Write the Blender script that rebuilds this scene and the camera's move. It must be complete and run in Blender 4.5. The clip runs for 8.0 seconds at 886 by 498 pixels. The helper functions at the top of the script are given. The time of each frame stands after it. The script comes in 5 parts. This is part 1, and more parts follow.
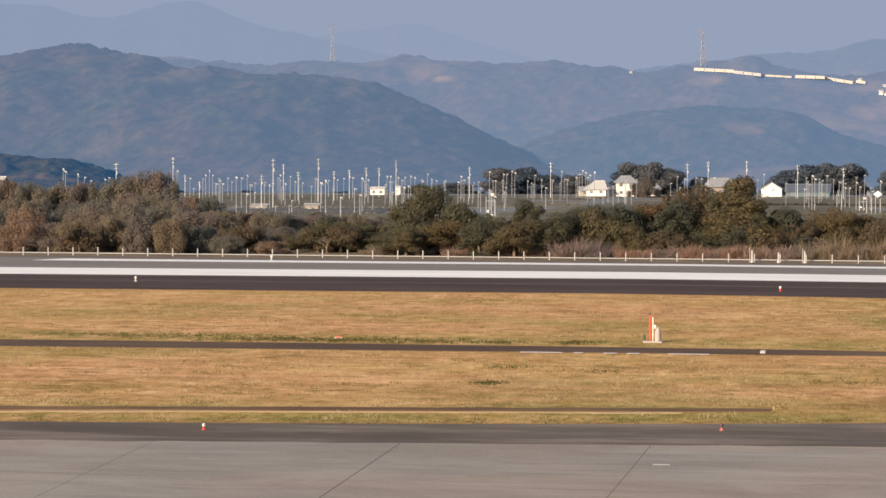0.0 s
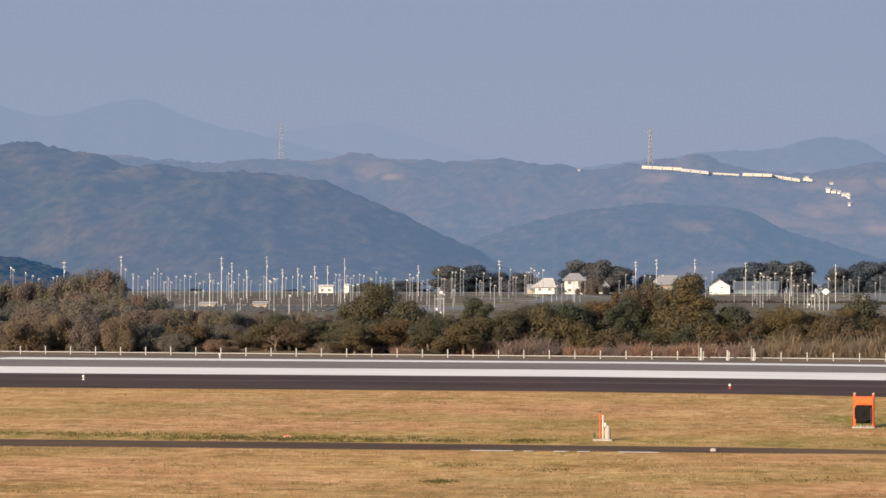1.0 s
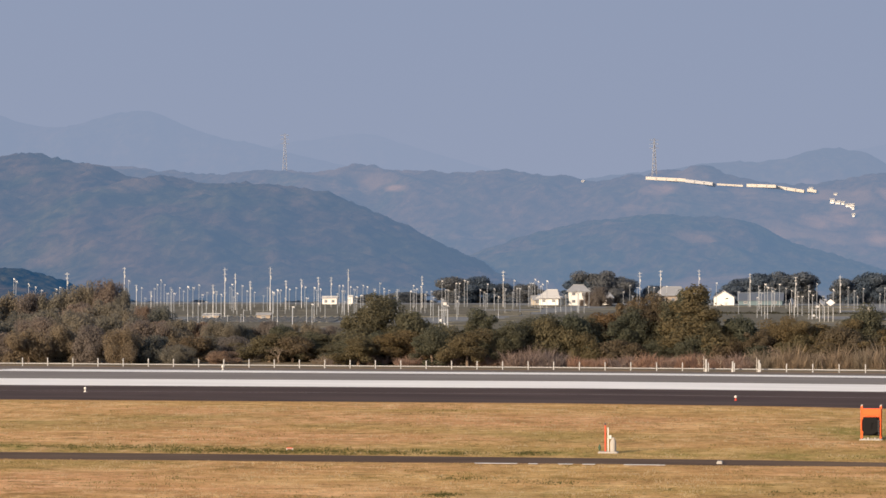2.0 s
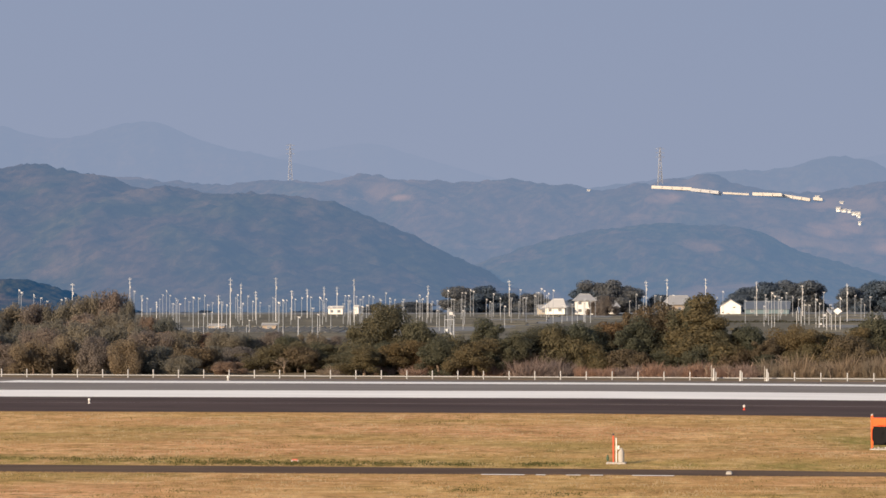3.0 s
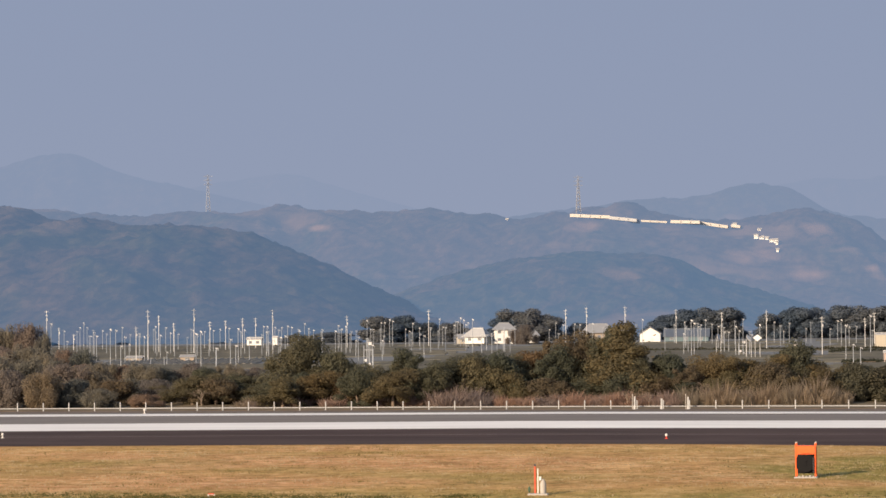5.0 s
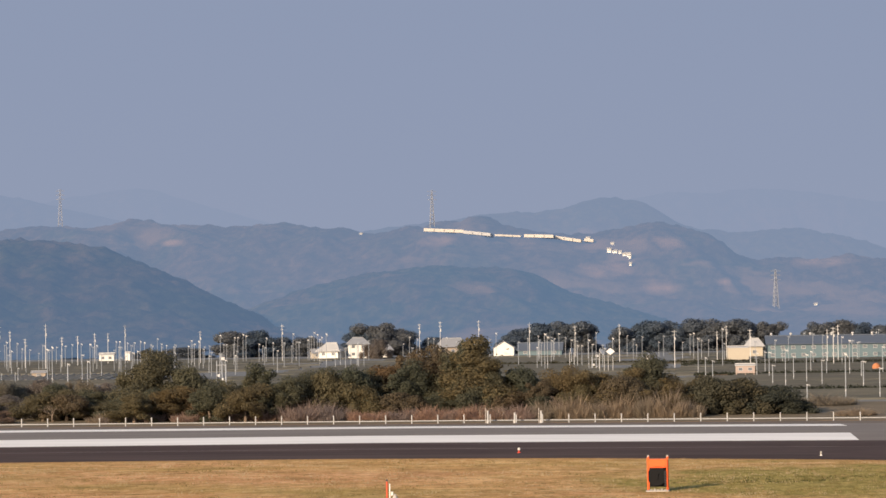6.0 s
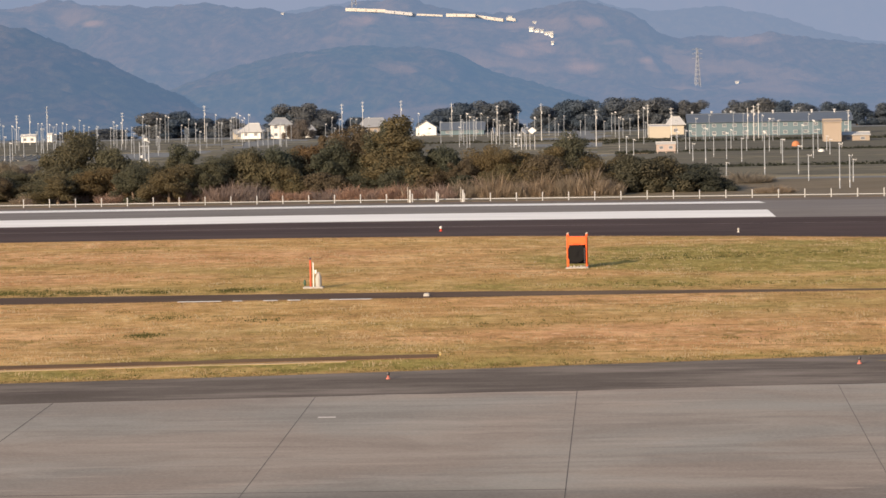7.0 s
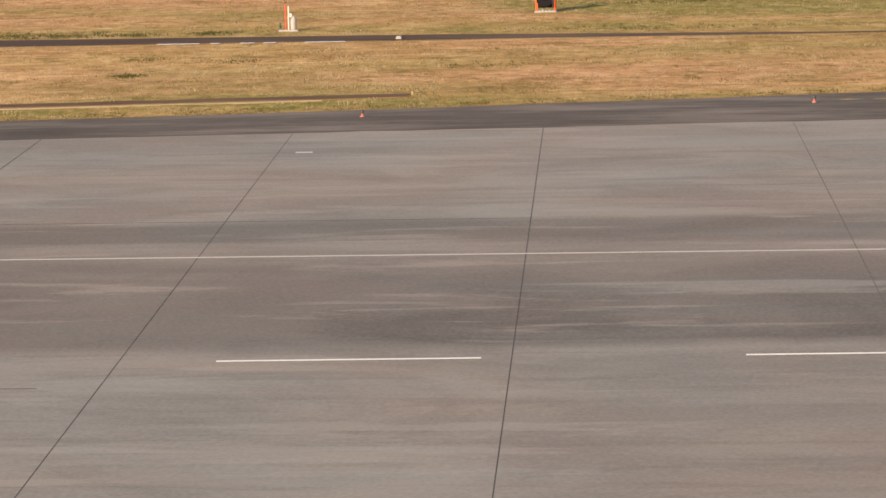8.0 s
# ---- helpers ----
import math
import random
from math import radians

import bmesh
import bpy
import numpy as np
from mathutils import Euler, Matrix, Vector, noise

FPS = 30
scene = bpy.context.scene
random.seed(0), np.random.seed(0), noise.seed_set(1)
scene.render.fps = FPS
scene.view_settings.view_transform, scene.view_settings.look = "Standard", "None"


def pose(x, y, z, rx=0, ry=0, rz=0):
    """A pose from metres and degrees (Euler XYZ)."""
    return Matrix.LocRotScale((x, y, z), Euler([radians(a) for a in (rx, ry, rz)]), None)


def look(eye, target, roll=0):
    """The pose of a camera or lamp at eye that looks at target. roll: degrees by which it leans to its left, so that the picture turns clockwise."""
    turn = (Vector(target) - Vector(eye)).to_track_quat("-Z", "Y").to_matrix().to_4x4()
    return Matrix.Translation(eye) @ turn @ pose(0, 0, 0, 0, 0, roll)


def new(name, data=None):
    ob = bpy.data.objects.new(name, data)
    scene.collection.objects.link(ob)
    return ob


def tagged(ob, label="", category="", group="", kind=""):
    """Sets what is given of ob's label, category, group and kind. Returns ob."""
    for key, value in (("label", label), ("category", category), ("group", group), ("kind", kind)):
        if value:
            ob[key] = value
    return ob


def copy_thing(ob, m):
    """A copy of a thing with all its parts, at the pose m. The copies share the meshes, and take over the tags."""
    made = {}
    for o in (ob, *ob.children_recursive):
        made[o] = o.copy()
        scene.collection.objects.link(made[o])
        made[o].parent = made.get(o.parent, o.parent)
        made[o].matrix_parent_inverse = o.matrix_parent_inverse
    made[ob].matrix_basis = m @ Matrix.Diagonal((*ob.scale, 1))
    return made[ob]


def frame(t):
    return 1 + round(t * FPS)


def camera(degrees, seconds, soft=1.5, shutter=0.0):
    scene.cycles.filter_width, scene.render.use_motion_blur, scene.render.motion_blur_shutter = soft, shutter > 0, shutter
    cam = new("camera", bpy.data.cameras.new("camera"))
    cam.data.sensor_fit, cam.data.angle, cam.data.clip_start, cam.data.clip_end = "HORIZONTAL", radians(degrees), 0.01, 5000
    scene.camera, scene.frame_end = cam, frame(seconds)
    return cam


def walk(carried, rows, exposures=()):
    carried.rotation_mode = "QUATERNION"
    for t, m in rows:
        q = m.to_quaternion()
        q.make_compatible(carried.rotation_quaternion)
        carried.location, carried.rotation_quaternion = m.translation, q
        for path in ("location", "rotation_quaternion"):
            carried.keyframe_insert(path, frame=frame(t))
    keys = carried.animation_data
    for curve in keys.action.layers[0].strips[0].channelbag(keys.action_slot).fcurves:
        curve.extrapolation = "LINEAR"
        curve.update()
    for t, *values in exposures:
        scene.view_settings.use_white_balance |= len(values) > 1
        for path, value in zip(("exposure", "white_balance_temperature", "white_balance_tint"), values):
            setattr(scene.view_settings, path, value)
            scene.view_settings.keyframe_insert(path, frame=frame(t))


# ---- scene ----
EXPOSURE, SUN_STRENGTH, SKY_STRENGTH = 0.72, 4.9, 0.13
SKY_LOW, SKY_HIGH = (1.39, 1.61, 2.19, 1), (1.31, 1.55, 2.17, 1)
cam = camera(17.15, 8.0, soft=1.55)
PATH = [
    (0.0, 0.598, -3.386, 9.500, 88.687, -0.140, 10.012),
    (0.1, 0.590, -3.413, 9.500, 89.102, -0.128, 9.419),
    (0.2, 0.582, -3.440, 9.500, 89.449, -0.115, 9.060),
    (0.3, 0.574, -3.466, 9.500, 89.762, -0.103, 8.960),
    (0.4, 0.565, -3.493, 9.500, 90.031, -0.090, 8.959),
    (0.5, 0.557, -3.520, 9.500, 90.222, -0.078, 8.989),
    (0.7, 0.524, -3.310, 9.500, 90.511, -0.076, 8.960),
    (1.0, 0.475, -2.995, 9.500, 90.598, -0.072, 9.007),
    (1.5, 0.361, -2.264, 9.500, 90.702, -0.083, 9.056),
    (3.0, -0.060, 0.372, 9.500, 91.004, 0.144, 9.199),
    (3.5, -0.190, 1.169, 9.500, 91.103, 0.212, 9.249),
    (4.0, -0.359, 2.246, 9.500, 91.210, 0.341, 9.102),
    (4.2, -0.389, 2.476, 9.500, 91.268, 0.401, 8.938),
    (5.3, -0.450, 3.747, 9.500, 91.773, 0.706, 6.875),
    (5.5, -0.437, 3.979, 9.500, 91.886, 0.757, 6.299),
    (6.0, -0.352, 4.226, 9.500, 91.820, 0.836, 4.789),
    (6.2, -0.333, 4.413, 9.500, 91.294, 0.899, 4.210),
    (6.5, -0.298, 4.692, 9.500, 90.085, 0.994, 3.632),
    (6.7, -0.223, 3.630, 9.500, 89.096, 1.045, 3.367),
    (7.0, -0.117, 2.016, 9.500, 87.503, 1.120, 3.280),
    (7.3, 0.052, -0.855, 9.500, 85.998, 1.123, 3.324),
    (7.5, 0.174, -2.812, 9.500, 85.012, 1.125, 3.441),
    (7.7, 0.183, -3.197, 9.500, 83.984, 1.102, 3.519),
    (7.8, 0.214, -3.389, 9.500, 83.479, 1.101, 3.519),
    (7.9, 0.188, -3.585, 9.500, 82.997, 1.078, 3.172),
    (8.0, 0.189, -3.779, 9.500, 82.587, 1.066, 2.725),
]
walk(cam, [(t, pose(x, y, z, rx, ry, rz)) for t, x, y, z, rx, ry, rz in PATH], exposures=[(t, EXPOSURE + more) for t, more in ((0.0, 0.07), (1.0, 0.03), (3.0, -0.02), (5.5, -0.04), (6.3, -0.05), (7.0, 0.03), (8.0, 0.10))])

# ---- sky and sun ----
SUN_ELEVATION, SUN_AZIMUTH = radians(16), radians(-148)     # azimuth from +Y towards +X
world = bpy.data.worlds.new("world")
scene.world = world
world.use_nodes = True
wn, wl = world.node_tree.nodes, world.node_tree.links
sky = wn.new("ShaderNodeTexSky")
sky.sky_type, sky.sun_disc = "NISHITA", False
sky.sun_elevation, sky.sun_rotation = SUN_ELEVATION, SUN_AZIMUTH
sky.altitude, sky.air_density, sky.dust_density, sky.ozone_density = 130, 1.0, 3.0, 1.0
# a pale blue winter haze that thickens towards the horizon all the way round
coord = wn.new("ShaderNodeTexCoord")
split = wn.new("ShaderNodeSeparateXYZ")
ramp = wn.new("ShaderNodeMapRange")
ramp.inputs["From Min"].default_value, ramp.inputs["From Max"].default_value = 0.16, 0.50
ramp.inputs["To Min"].default_value, ramp.inputs["To Max"].default_value = 1.0, 0.0
haze = wn.new("ShaderNodeMix")
haze.data_type = "RGBA"
haze_low = wn.new("ShaderNodeMix")
haze_low.data_type = "RGBA"
low = wn.new("ShaderNodeMapRange")
low.inputs["From Min"].default_value, low.inputs["From Max"].default_value = 0.01, 0.11
background = wn["Background"]
background.inputs["Strength"].default_value = SKY_STRENGTH
wl.new(coord.outputs["Generated"], split.inputs[0])
wl.new(split.outputs["Z"], ramp.inputs["Value"])
wl.new(split.outputs["Z"], low.inputs["Value"])
wl.new(low.outputs[0], haze_low.inputs["Factor"])
haze_low.inputs["A"].default_value, haze_low.inputs["B"].default_value = SKY_LOW, SKY_HIGH
wl.new(ramp.outputs[0], haze.inputs["Factor"])
wl.new(sky.outputs[0], haze.inputs["A"])
wl.new(haze_low.outputs["Result"], haze.inputs["B"])
wl.new(haze.outputs["Result"], background.inputs["Color"])

sun = new("sun", bpy.data.lights.new("sun", "SUN"))
sun.data.energy, sun.data.angle, sun.data.color = SUN_STRENGTH, radians(0.6), (1.0, 0.78, 0.56)
toward = Vector((math.sin(SUN_AZIMUTH) * math.cos(SUN_ELEVATION), math.cos(SUN_AZIMUTH) * math.cos(SUN_ELEVATION), math.sin(SUN_ELEVATION)))
sun.matrix_world = look((0, 0, 60), Vector((0, 0, 60)) - toward)


# ---- materials ----
def material(name, rough=0.9, metal=0.0):
    m = bpy.data.materials.new(name)
    m.use_nodes = True
    b = m.node_tree.nodes["Principled BSDF"]
    b.inputs["Roughness"].default_value, b.inputs["Metallic"].default_value = rough, metal
    b.inputs["Specular IOR Level"].default_value = 0.25
    return m, m.node_tree.nodes, m.node_tree.links, b


def noise_at(n, l, scale, detail=6.0, rough=0.6, stretch=(1, 1, 1), warp=0.0):
    geo = n.new("ShaderNodeNewGeometry")
    mapping = n.new("ShaderNodeMapping")
    mapping.inputs["Scale"].default_value = stretch
    tex = n.new("ShaderNodeTexNoise")
    tex.inputs["Scale"].default_value, tex.inputs["Detail"].default_value, tex.inputs["Roughness"].default_value = scale, detail, rough
    tex.inputs["Distortion"].default_value = warp
    l.new(geo.outputs["Position"], mapping.inputs["Vector"])
    l.new(mapping.outputs[0], tex.inputs["Vector"])
    return tex.outputs["Fac"]


def ramp_of(n, l, value, stops):
    r = n.new("ShaderNodeValToRGB")
    while len(r.color_ramp.elements) < len(stops):
        r.color_ramp.elements.new(0.5)
    for e, (p, c) in zip(r.color_ramp.elements, stops):
        e.position, e.color = p, (*c, 1) if len(c) == 3 else c
    l.new(value, r.inputs[0])
    return r.outputs["Color"]


def mixed(n, l, factor, a, b, kind="MIX"):
    m = n.new("ShaderNodeMix")
    m.data_type, m.blend_type = "RGBA", kind
    for value, socket in ((factor, "Factor"), (a, "A"), (b, "B")):
        if isinstance(value, (int, float)):
            m.inputs[socket].default_value = value
        elif isinstance(value, tuple):
            m.inputs[socket].default_value = (*value, 1)
        else:
            l.new(value, m.inputs[socket])
    return m.outputs["Result"]


def bumped(n, l, b, height, strength=0.4, distance=0.05):
    bump = n.new("ShaderNodeBump")
    bump.inputs["Strength"].default_value, bump.inputs["Distance"].default_value = strength, distance
    l.new(height, bump.inputs["Height"])
    l.new(bump.outputs[0], b.inputs["Normal"])


def simple(name, colour, rough=0.7, metal=0.0, dirt=0.25, scale=1.5):
    """Paint, plaster or metal with light soiling at two scales."""
    m, n, l, b = material(name, rough, metal)
    big, fine = noise_at(n, l, scale), noise_at(n, l, scale * 12, 4)
    dark = tuple(c * (1 - dirt) for c in colour)
    base = mixed(n, l, big, colour, dark)
    base = mixed(n, l, 0.25, base, ramp_of(n, l, fine, [(0.3, tuple(c * 0.75 for c in colour)), (0.7, colour)]))
    l.new(base, b.inputs["Base Color"])
    bumped(n, l, b, fine, 0.15, 0.01)
    return m


def grass_material():
    m, n, l, b = material("dry_grass", 1.0)
    b.inputs["Specular IOR Level"].default_value = 0.05
    broad = noise_at(n, l, 0.045, 5, 0.6, (0.6, 1.0, 1))
    mid = noise_at(n, l, 0.26, 8, 0.68, (0.8, 0.6, 1), 0.5)
    fine = noise_at(n, l, 1.3, 7, 0.76, (1.0, 0.40, 1), 0.3)
    dash = noise_at(n, l, 0.62, 7, 0.72, (0.62, 0.80, 1), 0.2)
    fleck = noise_at(n, l, 1.7, 5, 0.72, (0.55, 0.45, 1), 0.1)
    straw = ramp_of(n, l, fine, [(0.34, (0.27, 0.155, 0.062)), (0.50, (0.46, 0.275, 0.122)), (0.66, (0.60, 0.39, 0.185))])
    pale = ramp_of(n, l, mid, [(0.34, (0.25, 0.145, 0.058)), (0.45, (0.46, 0.268, 0.118)), (0.55, (0.56, 0.345, 0.162)), (0.66, (0.70, 0.48, 0.25))])
    base = mixed(n, l, 0.55, straw, pale)
    tufty = ramp_of(n, l, noise_at(n, l, 0.10, 6, 0.6, (0.55, 1.0, 1), 0.5), [(0.40, (0.40, 0.40, 0.40)), (0.60, (1, 1, 1))])
    for value, stops, tint in ((dash, [(0.555, (0, 0, 0)), (0.62, (0.75, 0.75, 0.75))], (0.20, 0.145, 0.050)), (dash, [(0.36, (0.5, 0.5, 0.5)), (0.44, (0, 0, 0))], (0.70, 0.48, 0.26)),
                               (fleck, [(0.56, (0, 0, 0)), (0.61, (0.75, 0.75, 0.75))], (0.16, 0.130, 0.042)), (fleck, [(0.37, (0.6, 0.6, 0.6)), (0.43, (0, 0, 0))], (0.76, 0.55, 0.32))):
        base = mixed(n, l, mixed(n, l, 1.0, ramp_of(n, l, value, stops), tufty, "MULTIPLY"), base, tint)
    streak = noise_at(n, l, 0.85, 5, 0.6, (0.17, 0.75, 1), 0.3)
    base = mixed(n, l, ramp_of(n, l, streak, [(0.56, (0, 0, 0)), (0.66, (0.55, 0.55, 0.55))]), base, (0.19, 0.135, 0.050))
    base = mixed(n, l, ramp_of(n, l, streak, [(0.34, (0.55, 0.55, 0.55)), (0.43, (0, 0, 0))]), base, (0.70, 0.48, 0.26))
    blush = noise_at(n, l, 0.06, 4, 0.5, (0.5, 1.0, 1))
    base = mixed(n, l, 1.0, base, ramp_of(n, l, blush, [(0.38, (1.0, 1.03, 0.92)), (0.62, (1.10, 1.02, 1.08))]), "MULTIPLY")
    green = ramp_of(n, l, fine, [(0.34, (0.135, 0.126, 0.034)), (0.50, (0.24, 0.212, 0.060)), (0.66, (0.39, 0.325, 0.112))])
    geo = n.new("ShaderNodeNewGeometry")
    spread = n.new("ShaderNodeSeparateXYZ")
    l.new(geo.outputs["Position"], spread.inputs[0])
    total = n.new("ShaderNodeMath")
    total.operation = "ADD"
    l.new(ramp_of(n, l, broad, [(0.51, (0, 0, 0)), (0.68, (0.6, 0.6, 0.6))]), total.inputs[0])
    amount = total.inputs[1]
    # greener by the damp verge along the taxiway, the drain and round the orange cart
    verge = n.new("ShaderNodeValToRGB")
    stops = [(0.0, 0.75), (0.070, 0.65), (0.110, 0.0), (0.30, 0.0), (0.41, 0.05), (0.48, 0.75), (0.55, 0.0), (1.0, 0.0)]
    while len(verge.color_ramp.elements) < len(stops):
        verge.color_ramp.elements.new(0.5)
    for e, (p, v) in zip(verge.color_ramp.elements, stops):
        e.position, e.color = p, (v, v, v, 1)
    across = n.new("ShaderNodeMapRange")
    across.inputs["From Min"].default_value, across.inputs["From Max"].default_value = 136, 250
    l.new(spread.outputs["Y"], across.inputs["Value"])
    l.new(across.outputs[0], verge.inputs[0])
    damp = n.new("ShaderNodeVectorMath")
    damp.operation = "DISTANCE"
    squash = n.new("ShaderNodeMapping")
    squash.inputs["Scale"].default_value = (0.40, 0.60, 0)
    l.new(geo.outputs["Position"], squash.inputs["Vector"])
    l.new(squash.outputs[0], damp.inputs[0])
    damp.inputs[1].default_value = (22 * 0.40, 218 * 0.60, 0)
    near = n.new("ShaderNodeMapRange")
    near.inputs["From Min"].default_value, near.inputs["From Max"].default_value = 6, 13
    near.inputs["To Min"].default_value, near.inputs["To Max"].default_value = 2.0, 0.0
    l.new(damp.outputs["Value"], near.inputs["Value"])
    both = n.new("ShaderNodeMath")
    both.operation = "ADD"
    l.new(verge.outputs[0], both.inputs[0])
    l.new(near.outputs[0], both.inputs[1])
    patchy = n.new("ShaderNodeMath")
    patchy.operation = "MULTIPLY"
    l.new(both.outputs[0], patchy.inputs[0])
    l.new(ramp_of(n, l, mid, [(0.40, (1.4, 1.4, 1.4)), (0.60, (0.38, 0.38, 0.38))]), patchy.inputs[1])
    l.new(patchy.outputs[0], amount)
    clamp = n.new("ShaderNodeClamp")
    clamp.inputs["Max"].default_value = 0.85
    l.new(total.outputs[0], clamp.inputs["Value"])
    l.new(mixed(n, l, clamp.outputs[0], base, green), b.inputs["Base Color"])
    bumped(n, l, b, fine, 0.9, 0.25)
    return m


def pavement_material(name, dark, light, stain, streak=(0.05, 1.0, 1), rough=0.85, streaks=0.6):
    """Asphalt or concrete: aggregate grain, patches, and long wear streaks along the traffic."""
    m, n, l, b = material(name, rough)
    grain = noise_at(n, l, 9, 3)
    patch = noise_at(n, l, 0.11, 7, 0.65, (0.6, 1, 1), 0.6)
    wear = noise_at(n, l, 0.30, 6, 0.65, streak)
    base = mixed(n, l, ramp_of(n, l, patch, [(0.40, (0, 0, 0)), (0.60, (1, 1, 1))]), dark, light)
    base = mixed(n, l, mixed(n, l, 1.0, ramp_of(n, l, wear, [(0.46, (0, 0, 0)), (0.66, (1, 1, 1))]), (streaks, streaks, streaks), "MULTIPLY"), base, stain)
    base = mixed(n, l, 0.22, base, ramp_of(n, l, grain, [(0.3, tuple(c * 0.6 for c in dark)), (0.7, tuple(min(1, c * 1.3) for c in light))]))
    l.new(base, b.inputs["Base Color"])
    bumped(n, l, b, grain, 0.25, 0.01)
    return m


def apron_material():
    """Grey worn concrete-like asphalt, with darker tyre bands along the taxi lines."""
    m, n, l, b = material("apron_asphalt", 0.85)
    grain = noise_at(n, l, 7, 4)
    patch = noise_at(n, l, 0.16, 8, 0.65, (0.5, 1, 1), 0.8)
    long = noise_at(n, l, 0.20, 8, 0.62, (0.22, 1.0, 1), 0.4)
    scuff = noise_at(n, l, 0.9, 6, 0.7, (0.10, 1.0, 1), 0.2)
    base = mixed(n, l, ramp_of(n, l, patch, [(0.40, (0, 0, 0)), (0.60, (1, 1, 1))]), (0.204, 0.176, 0.152), (0.280, 0.252, 0.220))
    geo = n.new("ShaderNodeNewGeometry")
    spread = n.new("ShaderNodeSeparateXYZ")
    l.new(geo.outputs["Position"], spread.inputs[0])
    across = n.new("ShaderNodeMapRange")
    across.inputs["From Min"].default_value, across.inputs["From Max"].default_value = 60, 130
    wobble = n.new("ShaderNodeMath")
    wobble.operation = "MULTIPLY_ADD"
    wobble.inputs[1].default_value = 4.0
    l.new(long, wobble.inputs[0])
    l.new(spread.outputs["Y"], wobble.inputs[2])
    l.new(wobble.outputs[0], across.inputs["Value"])
    stops = ((0.0, 0.0), (0.20, 0.08), (0.27, 0.08), (0.345, 0.16), (0.370, 1.0), (0.45, 0.90), (0.55, 0.70), (0.578, 0.40), (0.612, 0.15), (0.628, 0.75), (0.680, 0.70), (0.70, 0.08))
    bands = ramp_of(n, l, across.outputs[0], [(p, (v, v, v)) for p, v in stops])
    amount = mixed(n, l, 1.0, bands, ramp_of(n, l, noise_at(n, l, 0.12, 7, 0.6, (0.5, 1.0, 1), 0.6), [(0.40, (0.72, 0.72, 0.72)), (0.56, (1.08, 1.08, 1.08))]), "MULTIPLY")
    base = mixed(n, l, amount, base, (0.086, 0.072, 0.062))
    base = mixed(n, l, ramp_of(n, l, scuff, [(0.52, (0, 0, 0)), (0.64, (0.45, 0.45, 0.45))]), base, (0.14, 0.118, 0.103))
    base = mixed(n, l, ramp_of(n, l, noise_at(n, l, 0.5, 7, 0.65, (0.16, 1, 1), 0.4), [(0.56, (0, 0, 0)), (0.63, (0.45, 0.45, 0.45))]), base, (0.34, 0.298, 0.26))
    base = mixed(n, l, 1.0, base, ramp_of(n, l, noise_at(n, l, 0.14, 6, 0.6, (0.45, 1.0, 1), 0.6), [(0.40, (0.92, 0.985, 1.02)), (0.60, (1.05, 0.995, 0.965))]), "MULTIPLY")
    base = mixed(n, l, 0.20, base, ramp_of(n, l, grain, [(0.3, (0.14, 0.12, 0.105)), (0.7, (0.40, 0.36, 0.32))]))
    l.new(base, b.inputs["Base Color"])
    bumped(n, l, b, grain, 0.25, 0.01)
    return m


def paint_material(name, colour, under, worn=0.5):
    m, n, l, b = material(name, 0.6)
    chips = noise_at(n, l, 2.2, 8, 0.75, (0.5, 1, 1))
    broad = noise_at(n, l, 0.25, 5, 0.6, (0.2, 1, 1))
    base = mixed(n, l, ramp_of(n, l, broad, [(0.3, (0, 0, 0)), (0.7, (1, 1, 1))]), colour, tuple(c * 0.82 for c in colour))
    base = mixed(n, l, ramp_of(n, l, chips, [(0.62 - 0.2 * (worn - 0.5), (0, 0, 0)), (0.80, (worn, worn, worn))]), base, under)
    l.new(base, b.inputs["Base Color"])
    return m


def leaf_material(name, a, b_, c, through_light=0.45):
    m, n, l, b = material(name, 0.75)
    geo = n.new("ShaderNodeNewGeometry")
    info = n.new("ShaderNodeObjectInfo")
    base = ramp_of(n, l, geo.outputs["Random Per Island"], [(0.0, a), (0.55, b_), (1.0, c)])
    clump = noise_at(n, l, 0.45, 3)
    base = mixed(n, l, ramp_of(n, l, clump, [(0.35, (0, 0, 0)), (0.7, (0.7, 0.7, 0.7))]), base, b_)
    base = mixed(n, l, 1.0, base, ramp_of(n, l, info.outputs["Random"], [(0.0, (0.72, 0.80, 0.88)), (0.5, (0.95, 0.97, 1)), (1.0, (1.18, 1.02, 0.88))]), "MULTIPLY")
    l.new(base, b.inputs["Base Color"])
    b.inputs["Specular IOR Level"].default_value = 0.15
    thin = n.new("ShaderNodeBsdfTranslucent")
    both = n.new("ShaderNodeMixShader")
    both.inputs[0].default_value = through_light
    l.new(base, thin.inputs["Color"])
    l.new(b.outputs[0], both.inputs[1])
    l.new(thin.outputs[0], both.inputs[2])
    l.new(both.outputs[0], n["Material Output"].inputs["Surface"])
    return m


